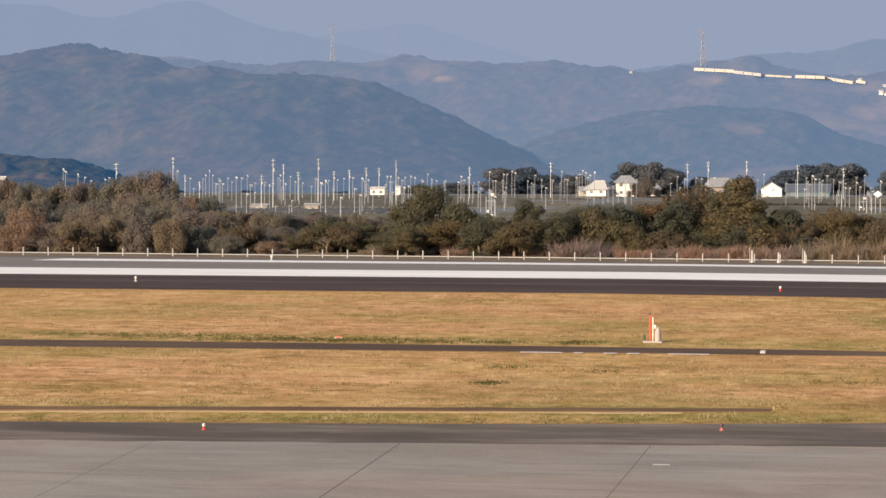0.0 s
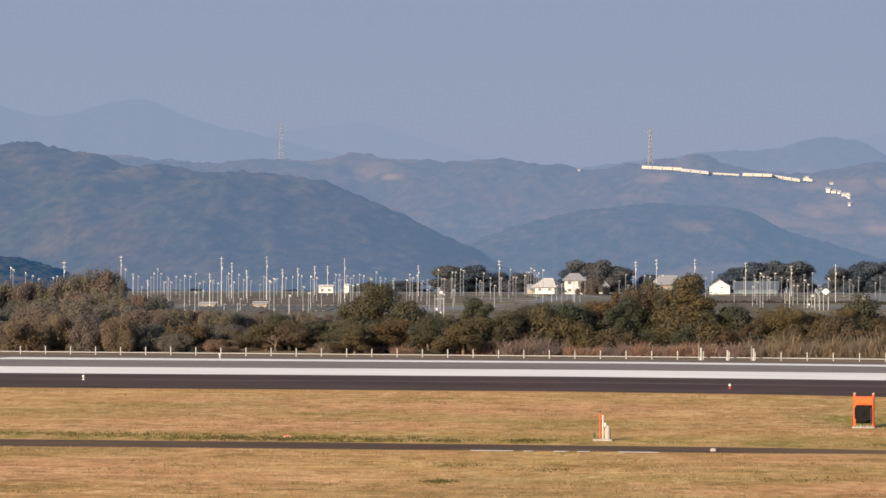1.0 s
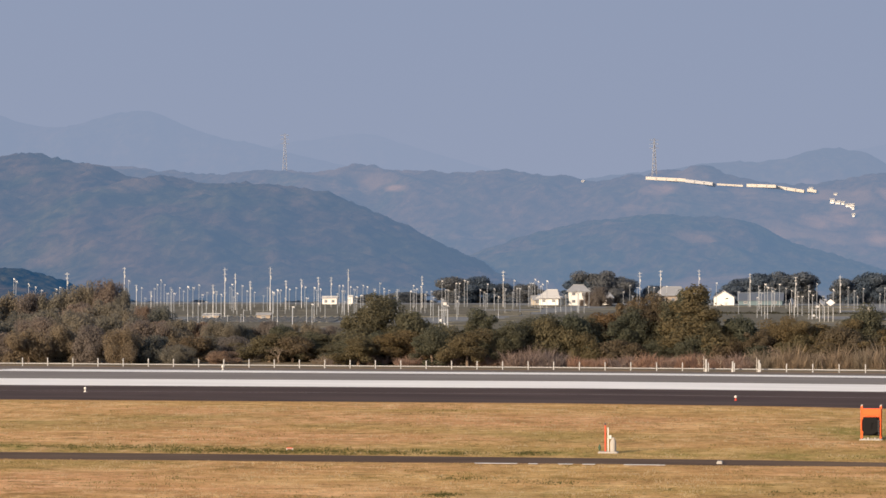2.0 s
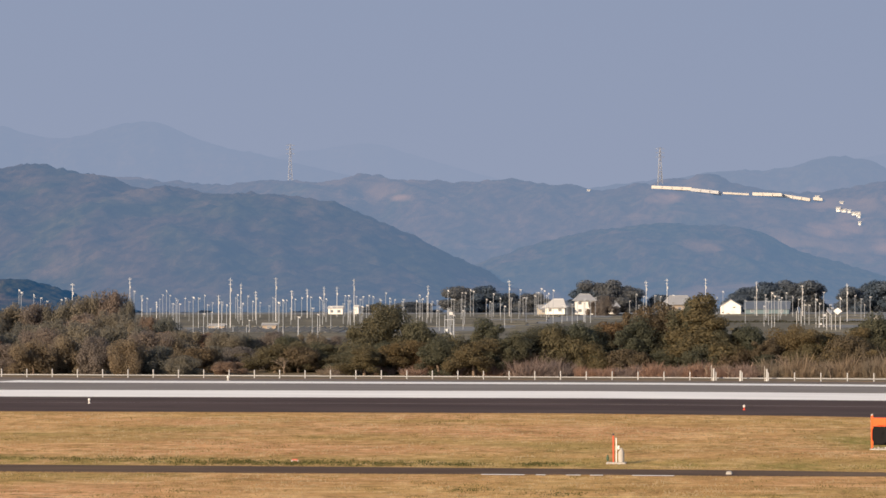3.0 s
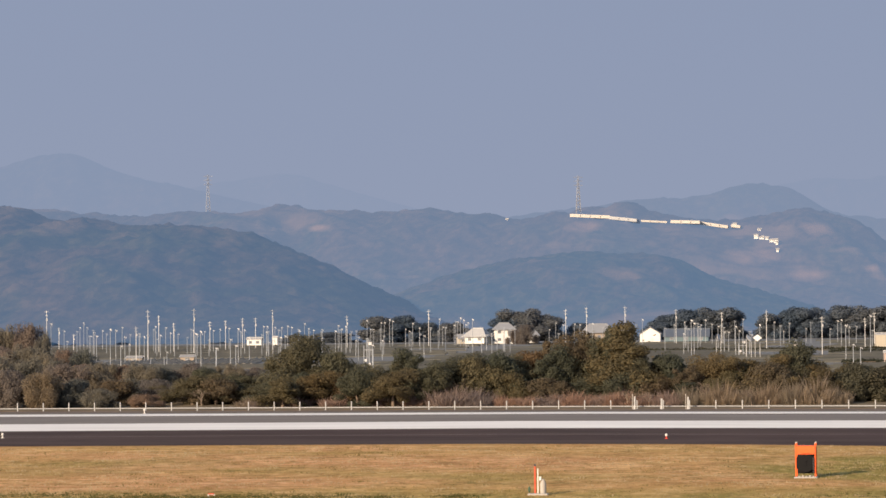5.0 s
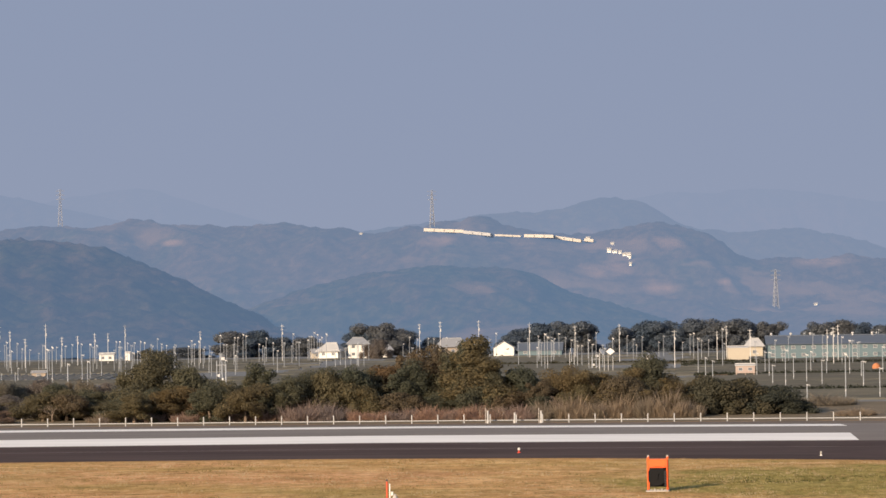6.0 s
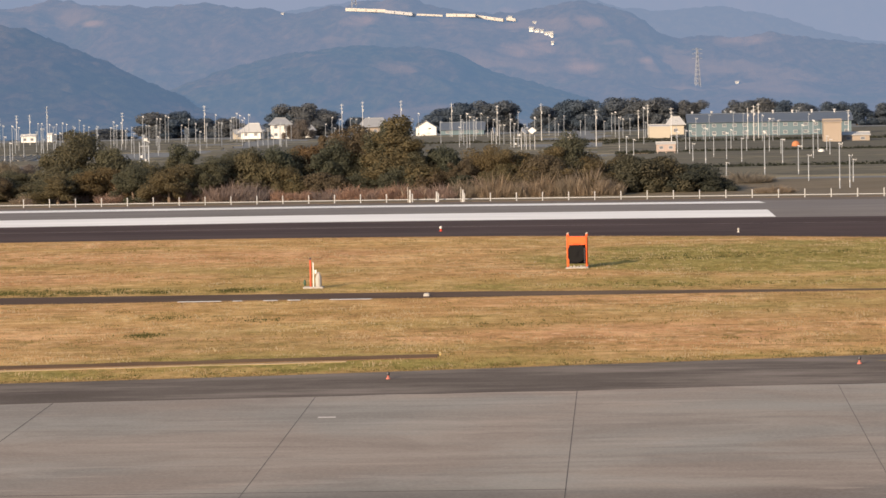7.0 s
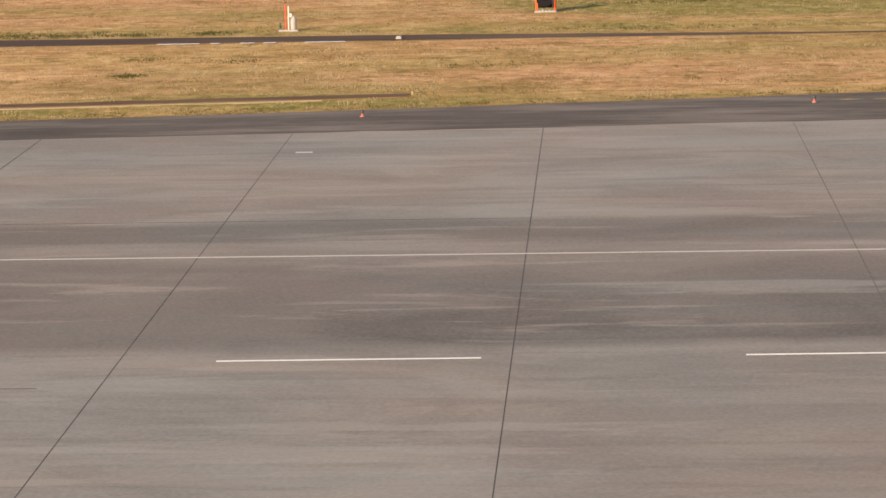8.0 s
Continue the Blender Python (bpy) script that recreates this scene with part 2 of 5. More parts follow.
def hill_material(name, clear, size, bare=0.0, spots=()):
    """Far wooded slopes as a backdrop, with winter haze put into their colour and emission. clear: the share of the
    slope's own colour kept, by channel; a sky-coloured glow makes up the rest.
    bare: the share of brown leafless stands and clearings; spots: clearings at (x, z, half width, half height)."""
    m, n, l, b = material(name, 1.0)
    b.inputs["Specular IOR Level"].default_value = 0.0
    stands = noise_at(n, l, 0.016 * size, 7, 0.6, (1, 0.3, 1.3), 0.8)
    crowns = noise_at(n, l, 0.16 * size, 4, 0.6, (1, 0.25, 1), 0.3)
    fields = noise_at(n, l, 0.022 * size, 6, 0.55, (0.55, 0.2, 1.7), 0.5)
    base = ramp_of(n, l, crowns, [(0.36, (0.016, 0.020, 0.011)), (0.50, (0.030, 0.034, 0.017)), (0.66, (0.058, 0.056, 0.027))])
    base = mixed(n, l, ramp_of(n, l, stands, [(0.52 - bare, (0, 0, 0)), (0.66 - bare, (0.85, 0.85, 0.85))]), base, ramp_of(n, l, crowns, [(0.36, (0.030, 0.023, 0.016)), (0.66, (0.085, 0.062, 0.041))]))
    base = mixed(n, l, ramp_of(n, l, fields, [(0.62 - 0.5 * bare, (0, 0, 0)), (0.70 - 0.5 * bare, (0.8, 0.8, 0.8))]), base, (0.13, 0.100, 0.065))
    geo = n.new("ShaderNodeNewGeometry")
    for x, z, half, tall in spots:
        squash = n.new("ShaderNodeMapping")
        squash.inputs["Scale"].default_value = (0.5 / half, 0, 0.5 / tall)
        gap = n.new("ShaderNodeVectorMath")
        gap.operation = "DISTANCE"
        gap.inputs[1].default_value = (0.5 * x / half, 0, 0.5 * z / tall)
        l.new(geo.outputs["Position"], squash.inputs["Vector"])
        l.new(squash.outputs[0], gap.inputs[0])
        ragged = n.new("ShaderNodeMath")
        ragged.operation = "MULTIPLY_ADD"
        ragged.inputs[1].default_value = 0.9
        l.new(fields, ragged.inputs[0])
        l.new(gap.outputs["Value"], ragged.inputs[2])
        base = mixed(n, l, ramp_of(n, l, ragged.outputs[0], [(0.0, (0.85, 0.85, 0.85)), (0.62, (0.7, 0.7, 0.7)), (0.92, (0, 0, 0))]), base, (0.24, 0.175, 0.115))
    # haze painted in: base colour dimmed by channel, even sky-coloured emission added
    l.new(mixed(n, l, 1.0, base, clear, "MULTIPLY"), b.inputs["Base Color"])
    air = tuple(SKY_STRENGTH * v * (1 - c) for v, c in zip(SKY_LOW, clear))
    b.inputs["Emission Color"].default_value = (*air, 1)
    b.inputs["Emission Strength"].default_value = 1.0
    bumped(n, l, b, crowns, 0.35, 2.5)
    return m


GRASS = grass_material()
APRON = apron_material()
SHOULDER = pavement_material("shoulder_asphalt", (0.080, 0.067, 0.059), (0.122, 0.104, 0.092), (0.27, 0.235, 0.21), (0.22, 1.0, 1), 0.85, 0.75)
RUNWAY = pavement_material("runway_asphalt", (0.155, 0.135, 0.122), (0.200, 0.178, 0.160), (0.12, 0.102, 0.092))
RUNWAY_EDGE = pavement_material("runway_edge_asphalt", (0.052, 0.037, 0.035), (0.074, 0.053, 0.050), (0.10, 0.08, 0.074))
SERVICE = pavement_material("service_path_asphalt", (0.070, 0.048, 0.038), (0.105, 0.074, 0.056), (0.19, 0.135, 0.085), (0.3, 1, 1))
SOIL = pavement_material("bare_soil", (0.10, 0.062, 0.038), (0.15, 0.095, 0.058), (0.21, 0.14, 0.08), (0.3, 1, 1))
for old in (SHOULDER, RUNWAY_EDGE, SERVICE, SOIL):
    old.node_tree.nodes["Principled BSDF"].inputs["Specular IOR Level"].default_value = 0.04
WHITE_MARK = paint_material("white_runway_paint", (0.82, 0.80, 0.77), (0.30, 0.27, 0.25), 0.35)
PALE_MARK = paint_material("faded_taxi_paint", (0.52, 0.485, 0.455), (0.27, 0.24, 0.21), 0.7)
FAINT_MARK = paint_material("almost_worn_paint", (0.17, 0.142, 0.128), (0.08, 0.06, 0.055), 0.9)
# earth and tea carry the haze in their base colours, as a blue-grey tint
FIELD = pavement_material("haze_tinted_field_earth", (0.132, 0.138, 0.142), (0.178, 0.182, 0.182), (0.085, 0.088, 0.088), (0.05, 1, 1))
TEA = leaf_material("haze_tinted_tea_leaves", (0.112, 0.126, 0.124), (0.142, 0.155, 0.148), (0.172, 0.182, 0.168))
TEA_PALE = leaf_material("tea_under_sheets", (0.36, 0.37, 0.34), (0.42, 0.42, 0.39), (0.48, 0.47, 0.43))
VERGE = pavement_material("gravel_verge", (0.10, 0.080, 0.062), (0.14, 0.112, 0.088), (0.17, 0.13, 0.095), (0.3, 1, 1))
BANK = pavement_material("rough_bank", (0.105, 0.085, 0.055), (0.15, 0.12, 0.078), (0.20, 0.15, 0.09), (0.4, 1, 1))
STRAW_STRIP = pavement_material("trodden_straw", (0.31, 0.235, 0.145), (0.36, 0.280, 0.180), (0.26, 0.185, 0.100), (0.7, 1, 1))
PALE_BARK = simple("pale_dry_bark", (0.21, 0.165, 0.13), 0.95, 0, 0.3, 3)
LEAF_DARK = leaf_material("evergreen_leaves", (0.118, 0.118, 0.086), (0.152, 0.148, 0.098), (0.192, 0.176, 0.110), 0.65)
LEAF_DEEP = leaf_material("deep_green_leaves", (0.060, 0.064, 0.052), (0.078, 0.080, 0.060), (0.098, 0.096, 0.066), 0.5)
# near-black leaves that paint shade into the bands between tea plots
SHADE_BAND_LEAF = leaf_material("shade_band_leaves", (0.030, 0.034, 0.024), (0.042, 0.046, 0.030), (0.056, 0.058, 0.036), 0.4)
LEAF_OLIVE = leaf_material("olive_leaves", (0.135, 0.124, 0.084), (0.175, 0.154, 0.094), (0.218, 0.180, 0.106), 0.65)
LEAF_RUST = leaf_material("russet_leaves", (0.128, 0.106, 0.074), (0.165, 0.130, 0.085), (0.202, 0.152, 0.096), 0.6)
# thicket leaves lightened well beyond foliage, putting the haze into their colour
LEAF_DULL = leaf_material("haze_paled_dull_leaves", (0.205, 0.172, 0.150), (0.240, 0.196, 0.164), (0.272, 0.218, 0.178), 0.6)
LEAF_THICKET = leaf_material("haze_paled_thicket_leaves", (0.190, 0.180, 0.150), (0.222, 0.206, 0.165), (0.252, 0.228, 0.176), 0.65)
# distance haze put into the leaf colour: bluer and paler than plain foliage
LEAF_FAR_HAZED = leaf_material("haze_tinted_distant_leaves", (0.118, 0.146, 0.184), (0.136, 0.164, 0.198), (0.152, 0.178, 0.208), 0.6)
SCRUB = leaf_material("reddish_scrub", (0.285, 0.215, 0.182), (0.340, 0.256, 0.216), (0.400, 0.305, 0.256), 0.6)
REED = leaf_material("dry_reeds", (0.280, 0.218, 0.155), (0.355, 0.276, 0.196), (0.430, 0.340, 0.245), 0.6)
BARK = simple("grey_brown_bark", (0.17, 0.13, 0.10), 0.95, 0, 0.4, 3)
CONCRETE = simple("weathered_concrete", (0.40, 0.375, 0.345), 0.9, 0, 0.3, 2)
GALVANISED = simple("galvanised_steel", (0.45, 0.45, 0.45), 0.55, 0.15, 0.2, 2)
# pole paint greyed and blued, so the haze sits in its colour
POLE_HAZED = simple("haze_greyed_pole", (0.30, 0.325, 0.36), 0.8, 0.0, 0.25, 1)
FAN_WHITE = simple("dull_white_fan_paint", (0.60, 0.60, 0.60), 0.7, 0, 0.2, 2)
FENCE_GREY = simple("weathered_grey_fence", (0.42, 0.425, 0.43), 0.8, 0, 0.3, 2)
ORANGE = simple("orange_paint", (0.78, 0.115, 0.022), 0.5, 0, 0.15, 2)
RED = simple("red_paint", (0.62, 0.07, 0.035), 0.5, 0, 0.2, 3)
WHITE = simple("white_paint", (0.62, 0.60, 0.57), 0.55, 0, 0.12, 2)
BLACK = simple("black_rubber", (0.008, 0.008, 0.009), 0.95, 0, 0.2, 4)
DARK = simple("dark_opening", (0.05, 0.05, 0.055), 0.4, 0, 0.2, 2)
PLASTER = simple("white_plaster", (0.66, 0.65, 0.62), 0.85, 0, 0.12, 0.5)
CREAM = simple("cream_cladding", (0.42, 0.375, 0.305), 0.8, 0, 0.15, 0.5)
TAN = simple("tan_boards", (0.32, 0.265, 0.215), 0.85, 0, 0.2, 0.6)
TILE_GREY = simple("grey_roof_tiles", (0.26, 0.27, 0.29), 0.7, 0, 0.25, 0.6)
TILE_PALE = simple("pale_roof_sheets", (0.40, 0.40, 0.40), 0.7, 0, 0.15, 0.6)
ROOF_BLUE = simple("blue_grey_roof_sheets", (0.095, 0.115, 0.150), 0.5, 0.1, 0.2, 0.4)
WALL_TEAL = simple("teal_wall_sheets", (0.115, 0.165, 0.190), 0.7, 0, 0.2, 0.4)
GLASS = simple("dark_window_glass", (0.14, 0.15, 0.17), 0.3, 0, 0.1, 1)

# the triples set how much haze is painted over each slope
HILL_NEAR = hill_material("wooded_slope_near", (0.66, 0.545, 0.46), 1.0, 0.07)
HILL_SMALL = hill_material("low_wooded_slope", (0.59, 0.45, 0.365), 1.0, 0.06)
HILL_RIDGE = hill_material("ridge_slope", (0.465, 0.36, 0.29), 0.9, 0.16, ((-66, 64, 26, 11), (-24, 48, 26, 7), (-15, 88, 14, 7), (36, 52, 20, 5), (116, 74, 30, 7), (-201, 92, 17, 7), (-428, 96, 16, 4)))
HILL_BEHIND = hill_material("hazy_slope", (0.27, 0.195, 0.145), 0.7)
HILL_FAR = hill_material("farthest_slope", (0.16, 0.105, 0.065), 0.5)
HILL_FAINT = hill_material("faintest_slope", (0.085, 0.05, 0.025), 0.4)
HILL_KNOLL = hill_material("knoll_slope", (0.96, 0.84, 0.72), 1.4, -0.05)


# ---- building helpers ----
def part(name, bm, mat, parent=None, label=""):
    me = bpy.data.meshes.new(name)
    bm.to_mesh(me)
    bm.free()
    me.materials.append(mat)
    ob = new(name, me)
    ob.parent = parent
    if label:
        tagged(ob, label)
    return ob


def shared(name, me, parent, at=(0, 0, 0), label=""):
    ob = new(name, me)
    ob.parent, ob.location = parent, at
    if label:
        tagged(ob, label)
    return ob


def thing(name, label, category, at=(0, 0, 0), turn=0.0, group=""):
    ob = new(name)
    ob.empty_display_size = 0.3
    ob.location, ob.rotation_euler = at, (0, 0, radians(turn))
    return tagged(ob, label, category, group)


def box(bm, x0, x1, y0, y1, z0, z1, bevel=0.0):
    made = bmesh.ops.create_cube(bm, size=1.0, matrix=Matrix.Translation(((x0 + x1) / 2, (y0 + y1) / 2, (z0 + z1) / 2)) @ Matrix.Diagonal((x1 - x0, y1 - y0, z1 - z0, 1)))
    if bevel:
        edges = {e for v in made["verts"] for e in v.link_edges}
        bmesh.ops.bevel(bm, geom=list(edges), offset=bevel, segments=1, affect="EDGES")
    return bm


def boxed(*size, bevel=0.0):
    return box(bmesh.new(), *size, bevel=bevel)


def rod(bm, a, b, r0, r1=None, sides=8):
    a, b = Vector(a), Vector(b)
    r1 = r0 if r1 is None else r1
    m = Matrix.Translation((a + b) / 2) @ (b - a).to_track_quat("Z", "Y").to_matrix().to_4x4()
    bmesh.ops.create_cone(bm, cap_ends=True, segments=sides, radius1=r0, radius2=r1, depth=(b - a).length, matrix=m)
    return bm


def lathe(bm, profile, sides=14):
    rings = [[bm.verts.new((r * math.cos(2 * math.pi * k / sides), r * math.sin(2 * math.pi * k / sides), z)) for k in range(sides)] for r, z in profile]
    for lower, upper in zip(rings, rings[1:]):
        for k in range(sides):
            bm.faces.new((lower[k], lower[(k + 1) % sides], upper[(k + 1) % sides], upper[k]))
    bm.faces.new(rings[0][::-1])
    bm.faces.new(rings[-1])
    return bm


def mesh_of(name, verts, faces, mat, smooth=False):
    me = bpy.data.meshes.new(name)
    me.from_pydata([tuple(map(float, v)) for v in verts], [], faces)
    me.materials.append(mat)
    if smooth:
        me.polygons.foreach_set("use_smooth", [True] * len(me.polygons))
    me.update()
    return me


# ---- the lie of the land: the apron climbs towards the grass, the runway is crowned, the fields rise gently ----
LAND_Y = [-300, 141.6, 236, 250, 292, 330, 350, 372, 395, 423, 900, 1040, 1300, 4900]
LAND_Z = [-21.2, -2.2, -0.25, 0.0, 0.55, -0.05, -0.32, -0.66, -0.4, 0.5, 2.6, 4.4, 5.0, 5.0]


def land(x, y):
    z = float(np.interp(y, LAND_Y, LAND_Z))
    # the runway falls gently towards +X
    z -= 0.006 * min(max(x + 30, 0), 130) * float(np.interp(y, (212, 246, 345, 372, 400), (0, 1, 0.8, 0.35, 0)))
    lean = min(max((y - 300) / 70, 0), 1) * (1 - min(max((y - 420) / 200, 0), 1))
    return z - 0.003 * lean * (max(min(x, 80), -200) + 40)


def taxi_edge(x):
    """Where the paved taxiway ends and the grass begins: it bears away slightly from the runway's line."""
    return 141.7 + 0.18 * x + 0.0013 * x * x if x > -55 else 135.7


def sheet(name, x_steps, y_of, mat, lift, label, kind="structure", category="ground", parts_across=1):
    """A paved strip that follows the land: y_of(x) gives its near and far border."""
    verts, faces = [], []
    for x in x_steps:
        near, far = y_of(x)
        ys = np.linspace(near, far, parts_across + 1)
        verts += [(x, y, land(x, y) + lift) for y in ys]
    w = parts_across + 1
    for i in range(len(x_steps) - 1):
        faces += [(i * w + k, (i + 1) * w + k, (i + 1) * w + k + 1, i * w + k + 1) for k in range(parts_across)]
    ob = new(name, mesh_of(name, verts, faces, mat))
    solid = ob.modifiers.new("thickness", "SOLIDIFY")
    solid.thickness, solid.offset = 0.05, -1
    return tagged(ob, label, category, "", kind)


# one sheet of ground out to the horizon
gx = sorted(set(list(np.arange(-140, 90, 4.0)) + list(np.arange(-600, 601, 60.0)) + [-4500, -3000, -2000, -1200, 1200, 2000, 3000, 4500]))
gy = sorted(set(list(np.arange(140, 260, 2.5)) + LAND_Y + list(np.arange(300, 430, 6.0)) + list(np.arange(430, 1040, 60.0)) + [40, 80, 110, 1600, 2200, 3000, 4000]))
verts = []
for y in gy:
    for x in gx:
        rough = 0.06 * noise.noise((x * 0.13, y * 0.13, 3)) + 0.03 * noise.noise((x * 0.5, y * 0.5, 7)) if taxi_edge(x) + 1 < y < 236 and abs(x) < 200 else 0.0
        verts.append((x, y, land(x, y) + rough - (0.03 if y < 374 else 0.5)))
faces = [(j * len(gx) + i, j * len(gx) + i + 1, (j + 1) * len(gx) + i + 1, (j + 1) * len(gx) + i) for j in range(len(gy) - 1) for i in range(len(gx) - 1)]
ground = tagged(new("ground", mesh_of("ground", verts, faces, GRASS)), "dry straw-coloured airfield grass with greener damp patches", "ground", "", "structure")
fields_x = [-4000, -900, -500, -250, -120, -60, 0, 60, 120, 250, 500, 900, 4000]
sheet("field_edge", fields_x, lambda x: (373.42, 422.98), BANK, 0.0, "rough grey-brown bank between fence and fields", "structure", "field", 12)
sheet("field", fields_x, lambda x: (423, 1300), FIELD, 0.0, "haze-tinted blue-grey earth of the tea fields beyond the fence", "structure", "field", 60)
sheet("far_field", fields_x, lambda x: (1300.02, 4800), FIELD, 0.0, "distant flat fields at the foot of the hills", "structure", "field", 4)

LONG = [-500, -300, -200, -140, -110, -90, -70, -50, -30, -10, 10, 30, 50, 70, 100, 140, 200, 300, 500]
FINE = [-500, -300, -200, -120] + [float(v) for v in np.arange(-80, 61, 2.0)] + [120, 200, 300, 500]


def taxi_inner(x):
    """The border between the grey taxiway and its dark shoulder."""
    return 132.6 + 0.075 * limit(x) + 0.5 * noise.noise((x * 0.35, 9, 0))


def limit(x):
    return max(min(x, 45.0), -80.0)


sheet("taxiway", FINE, lambda x: (-250, taxi_inner(x)), APRON, 0.0, "worn grey taxiway asphalt with dark tyre bands", "structure", "taxiway", 40)
sheet("taxiway_shoulder", FINE, lambda x: (taxi_inner(x) + 0.02, taxi_edge(limit(x)) + 0.12 * noise.noise((x * 0.8, 0, 0))), SHOULDER, 0.0, "dark asphalt shoulder along the taxiway edge", "structure", "shoulder", 2)
sheet("runway_shoulder", LONG, lambda x: (247.4 - 0.0050 * max(limit(x) + 20, 0) ** 2, 273.4), RUNWAY_EDGE, 0.0, "dark brown-black asphalt runway shoulder", "structure", "shoulder", 6)
sheet("runway", LONG, lambda x: (273.42, 353), RUNWAY, 0.0, "grey grooved asphalt runway", "structure", "runway", 40)
sheet("runway_verge", LONG, lambda x: (353.02, 373.4), VERGE, 0.0, "grey-brown gravel verge below the fence", "structure", "verge", 6)
sheet("service_path", FINE, lambda x: (182.0 + 0.012 * (limit(x) + 40) + 0.25 * noise.noise((x * 0.7, 2, 0)), 187.3 - 0.024 * (max(limit(x), -40) + 40) - 0.085 * min(max(x + 10, 0), 25) + 0.40 * noise.noise((x * 0.5, 6, 0))), SERVICE, 0.012, "narrow dark asphalt path across the grass", "structure", "path", 2)
sheet("bare_strip", [-140, -110, -80, -60] + [-50 + 0.75 * k for k in range(55)] + [-8.9], lambda x: (145.8 + 0.13 * (x + 9) + 0.25 * noise.noise((x * 0.5, 1, 0)), 147.5 + 0.13 * (x + 9) + 0.35 * noise.noise((x * 0.4, 5, 0))), SOIL, 0.012, "strip of bare brown soil over a buried drain", "structure", "soil", 2)

sheet("trodden_strip", [-140, -110, -80, -60] + [-50 + 0.75 * k for k in range(50)], lambda x: (145.05 + 0.13 * (x + 9) + 0.3 * noise.noise((x * 0.45, 8, 0)), 145.35 + 0.13 * (x + 9) + 0.3 * noise.noise((x * 0.6, 3, 0))), STRAW_STRIP, 0.010, "pale strip of trodden straw beside the drain", "structure", "straw", 1)


def marking(name, x0, x1, y0, y1, mat, label, lift=0.008, skew=0.0):
    steps = list(np.linspace(x0, x1, max(2, int(abs(x1 - x0) / 8) + 2)))
    ob = sheet(name, steps, lambda x: (y0 + skew * x, y1 + skew * x), mat, lift, label, "structure", "marking", max(1, int((y1 - y0) / 3)))
    ob.modifiers[0].thickness = 0.004
    return ob


marking("runway_marking", -117, 14.9, 274.6, 289.0, WHITE_MARK, "broad white painted runway marking, slightly worn")
marking("runway_marking", -109, 17.0, 334.0, 347.5, WHITE_MARK, "white painted runway marking on the far half")
marking("runway_edge_line", -500, 500, 262.72, 262.88, FAINT_MARK, "thin faded line along the runway shoulder")
marking("taxi_line", -140, 120, 98.62, 98.78, PALE_MARK, "continuous faded white taxiway line")
for k in range(-4, 6):
    marking("taxi_dash", -10.8 + 15.55 * k, -3.0 + 15.55 * k, 81.13, 81.28, WHITE_MARK, "white dash of the broken taxiway line", skew=0.01)
marking("paint_patch", -12.7, -11.95, 125.0, 125.3, PALE_MARK, "small faded white paint patch")
for k, (a, b) in enumerate(((-27.0, -24.3), (-23.6, -23.0), (-21.7, -20.8), (-20.2, -19.4), (-17.6, -15.0))):
    marking("concrete_strip", a, b, 181.3, 181.75, WHITE_MARK, "pale concrete edging slab beside the path", 0.05)
# saw-cut joints of the pavement
SEAL = pavement_material("joint_sealant", (0.045, 0.040, 0.038), (0.07, 0.062, 0.058), (0.10, 0.09, 0.085))
WORN_SEAL = pavement_material("worn_joint_sealant", (0.085, 0.075, 0.068), (0.12, 0.106, 0.095), (0.17, 0.15, 0.135))
for k in range(-6, 9):
    x = -25.05 + 11.6 * k
    joint = marking("joint", x - (0.022 if k == 0 else 0.014), x + (0.022 if k == 0 else 0.014), 20, taxi_inner(x) - 0.1, SEAL if k in (0, 1, 2) else WORN_SEAL, "dark sealed joint across the taxiway", 0.004)
    for v in joint.data.vertices:
        # the joints run a little askew to the taxiway
        v.co.x += 0.005 * (v.co.y - 132)
for y, x0, x1 in ((106.4, -38, -1.9), (77.6, -60, -15.5), (57, -60, 60)):
    marking("joint", x0, x1, y, y + 0.06, SEAL, "dark sealed joint along the taxiway", 0.004)


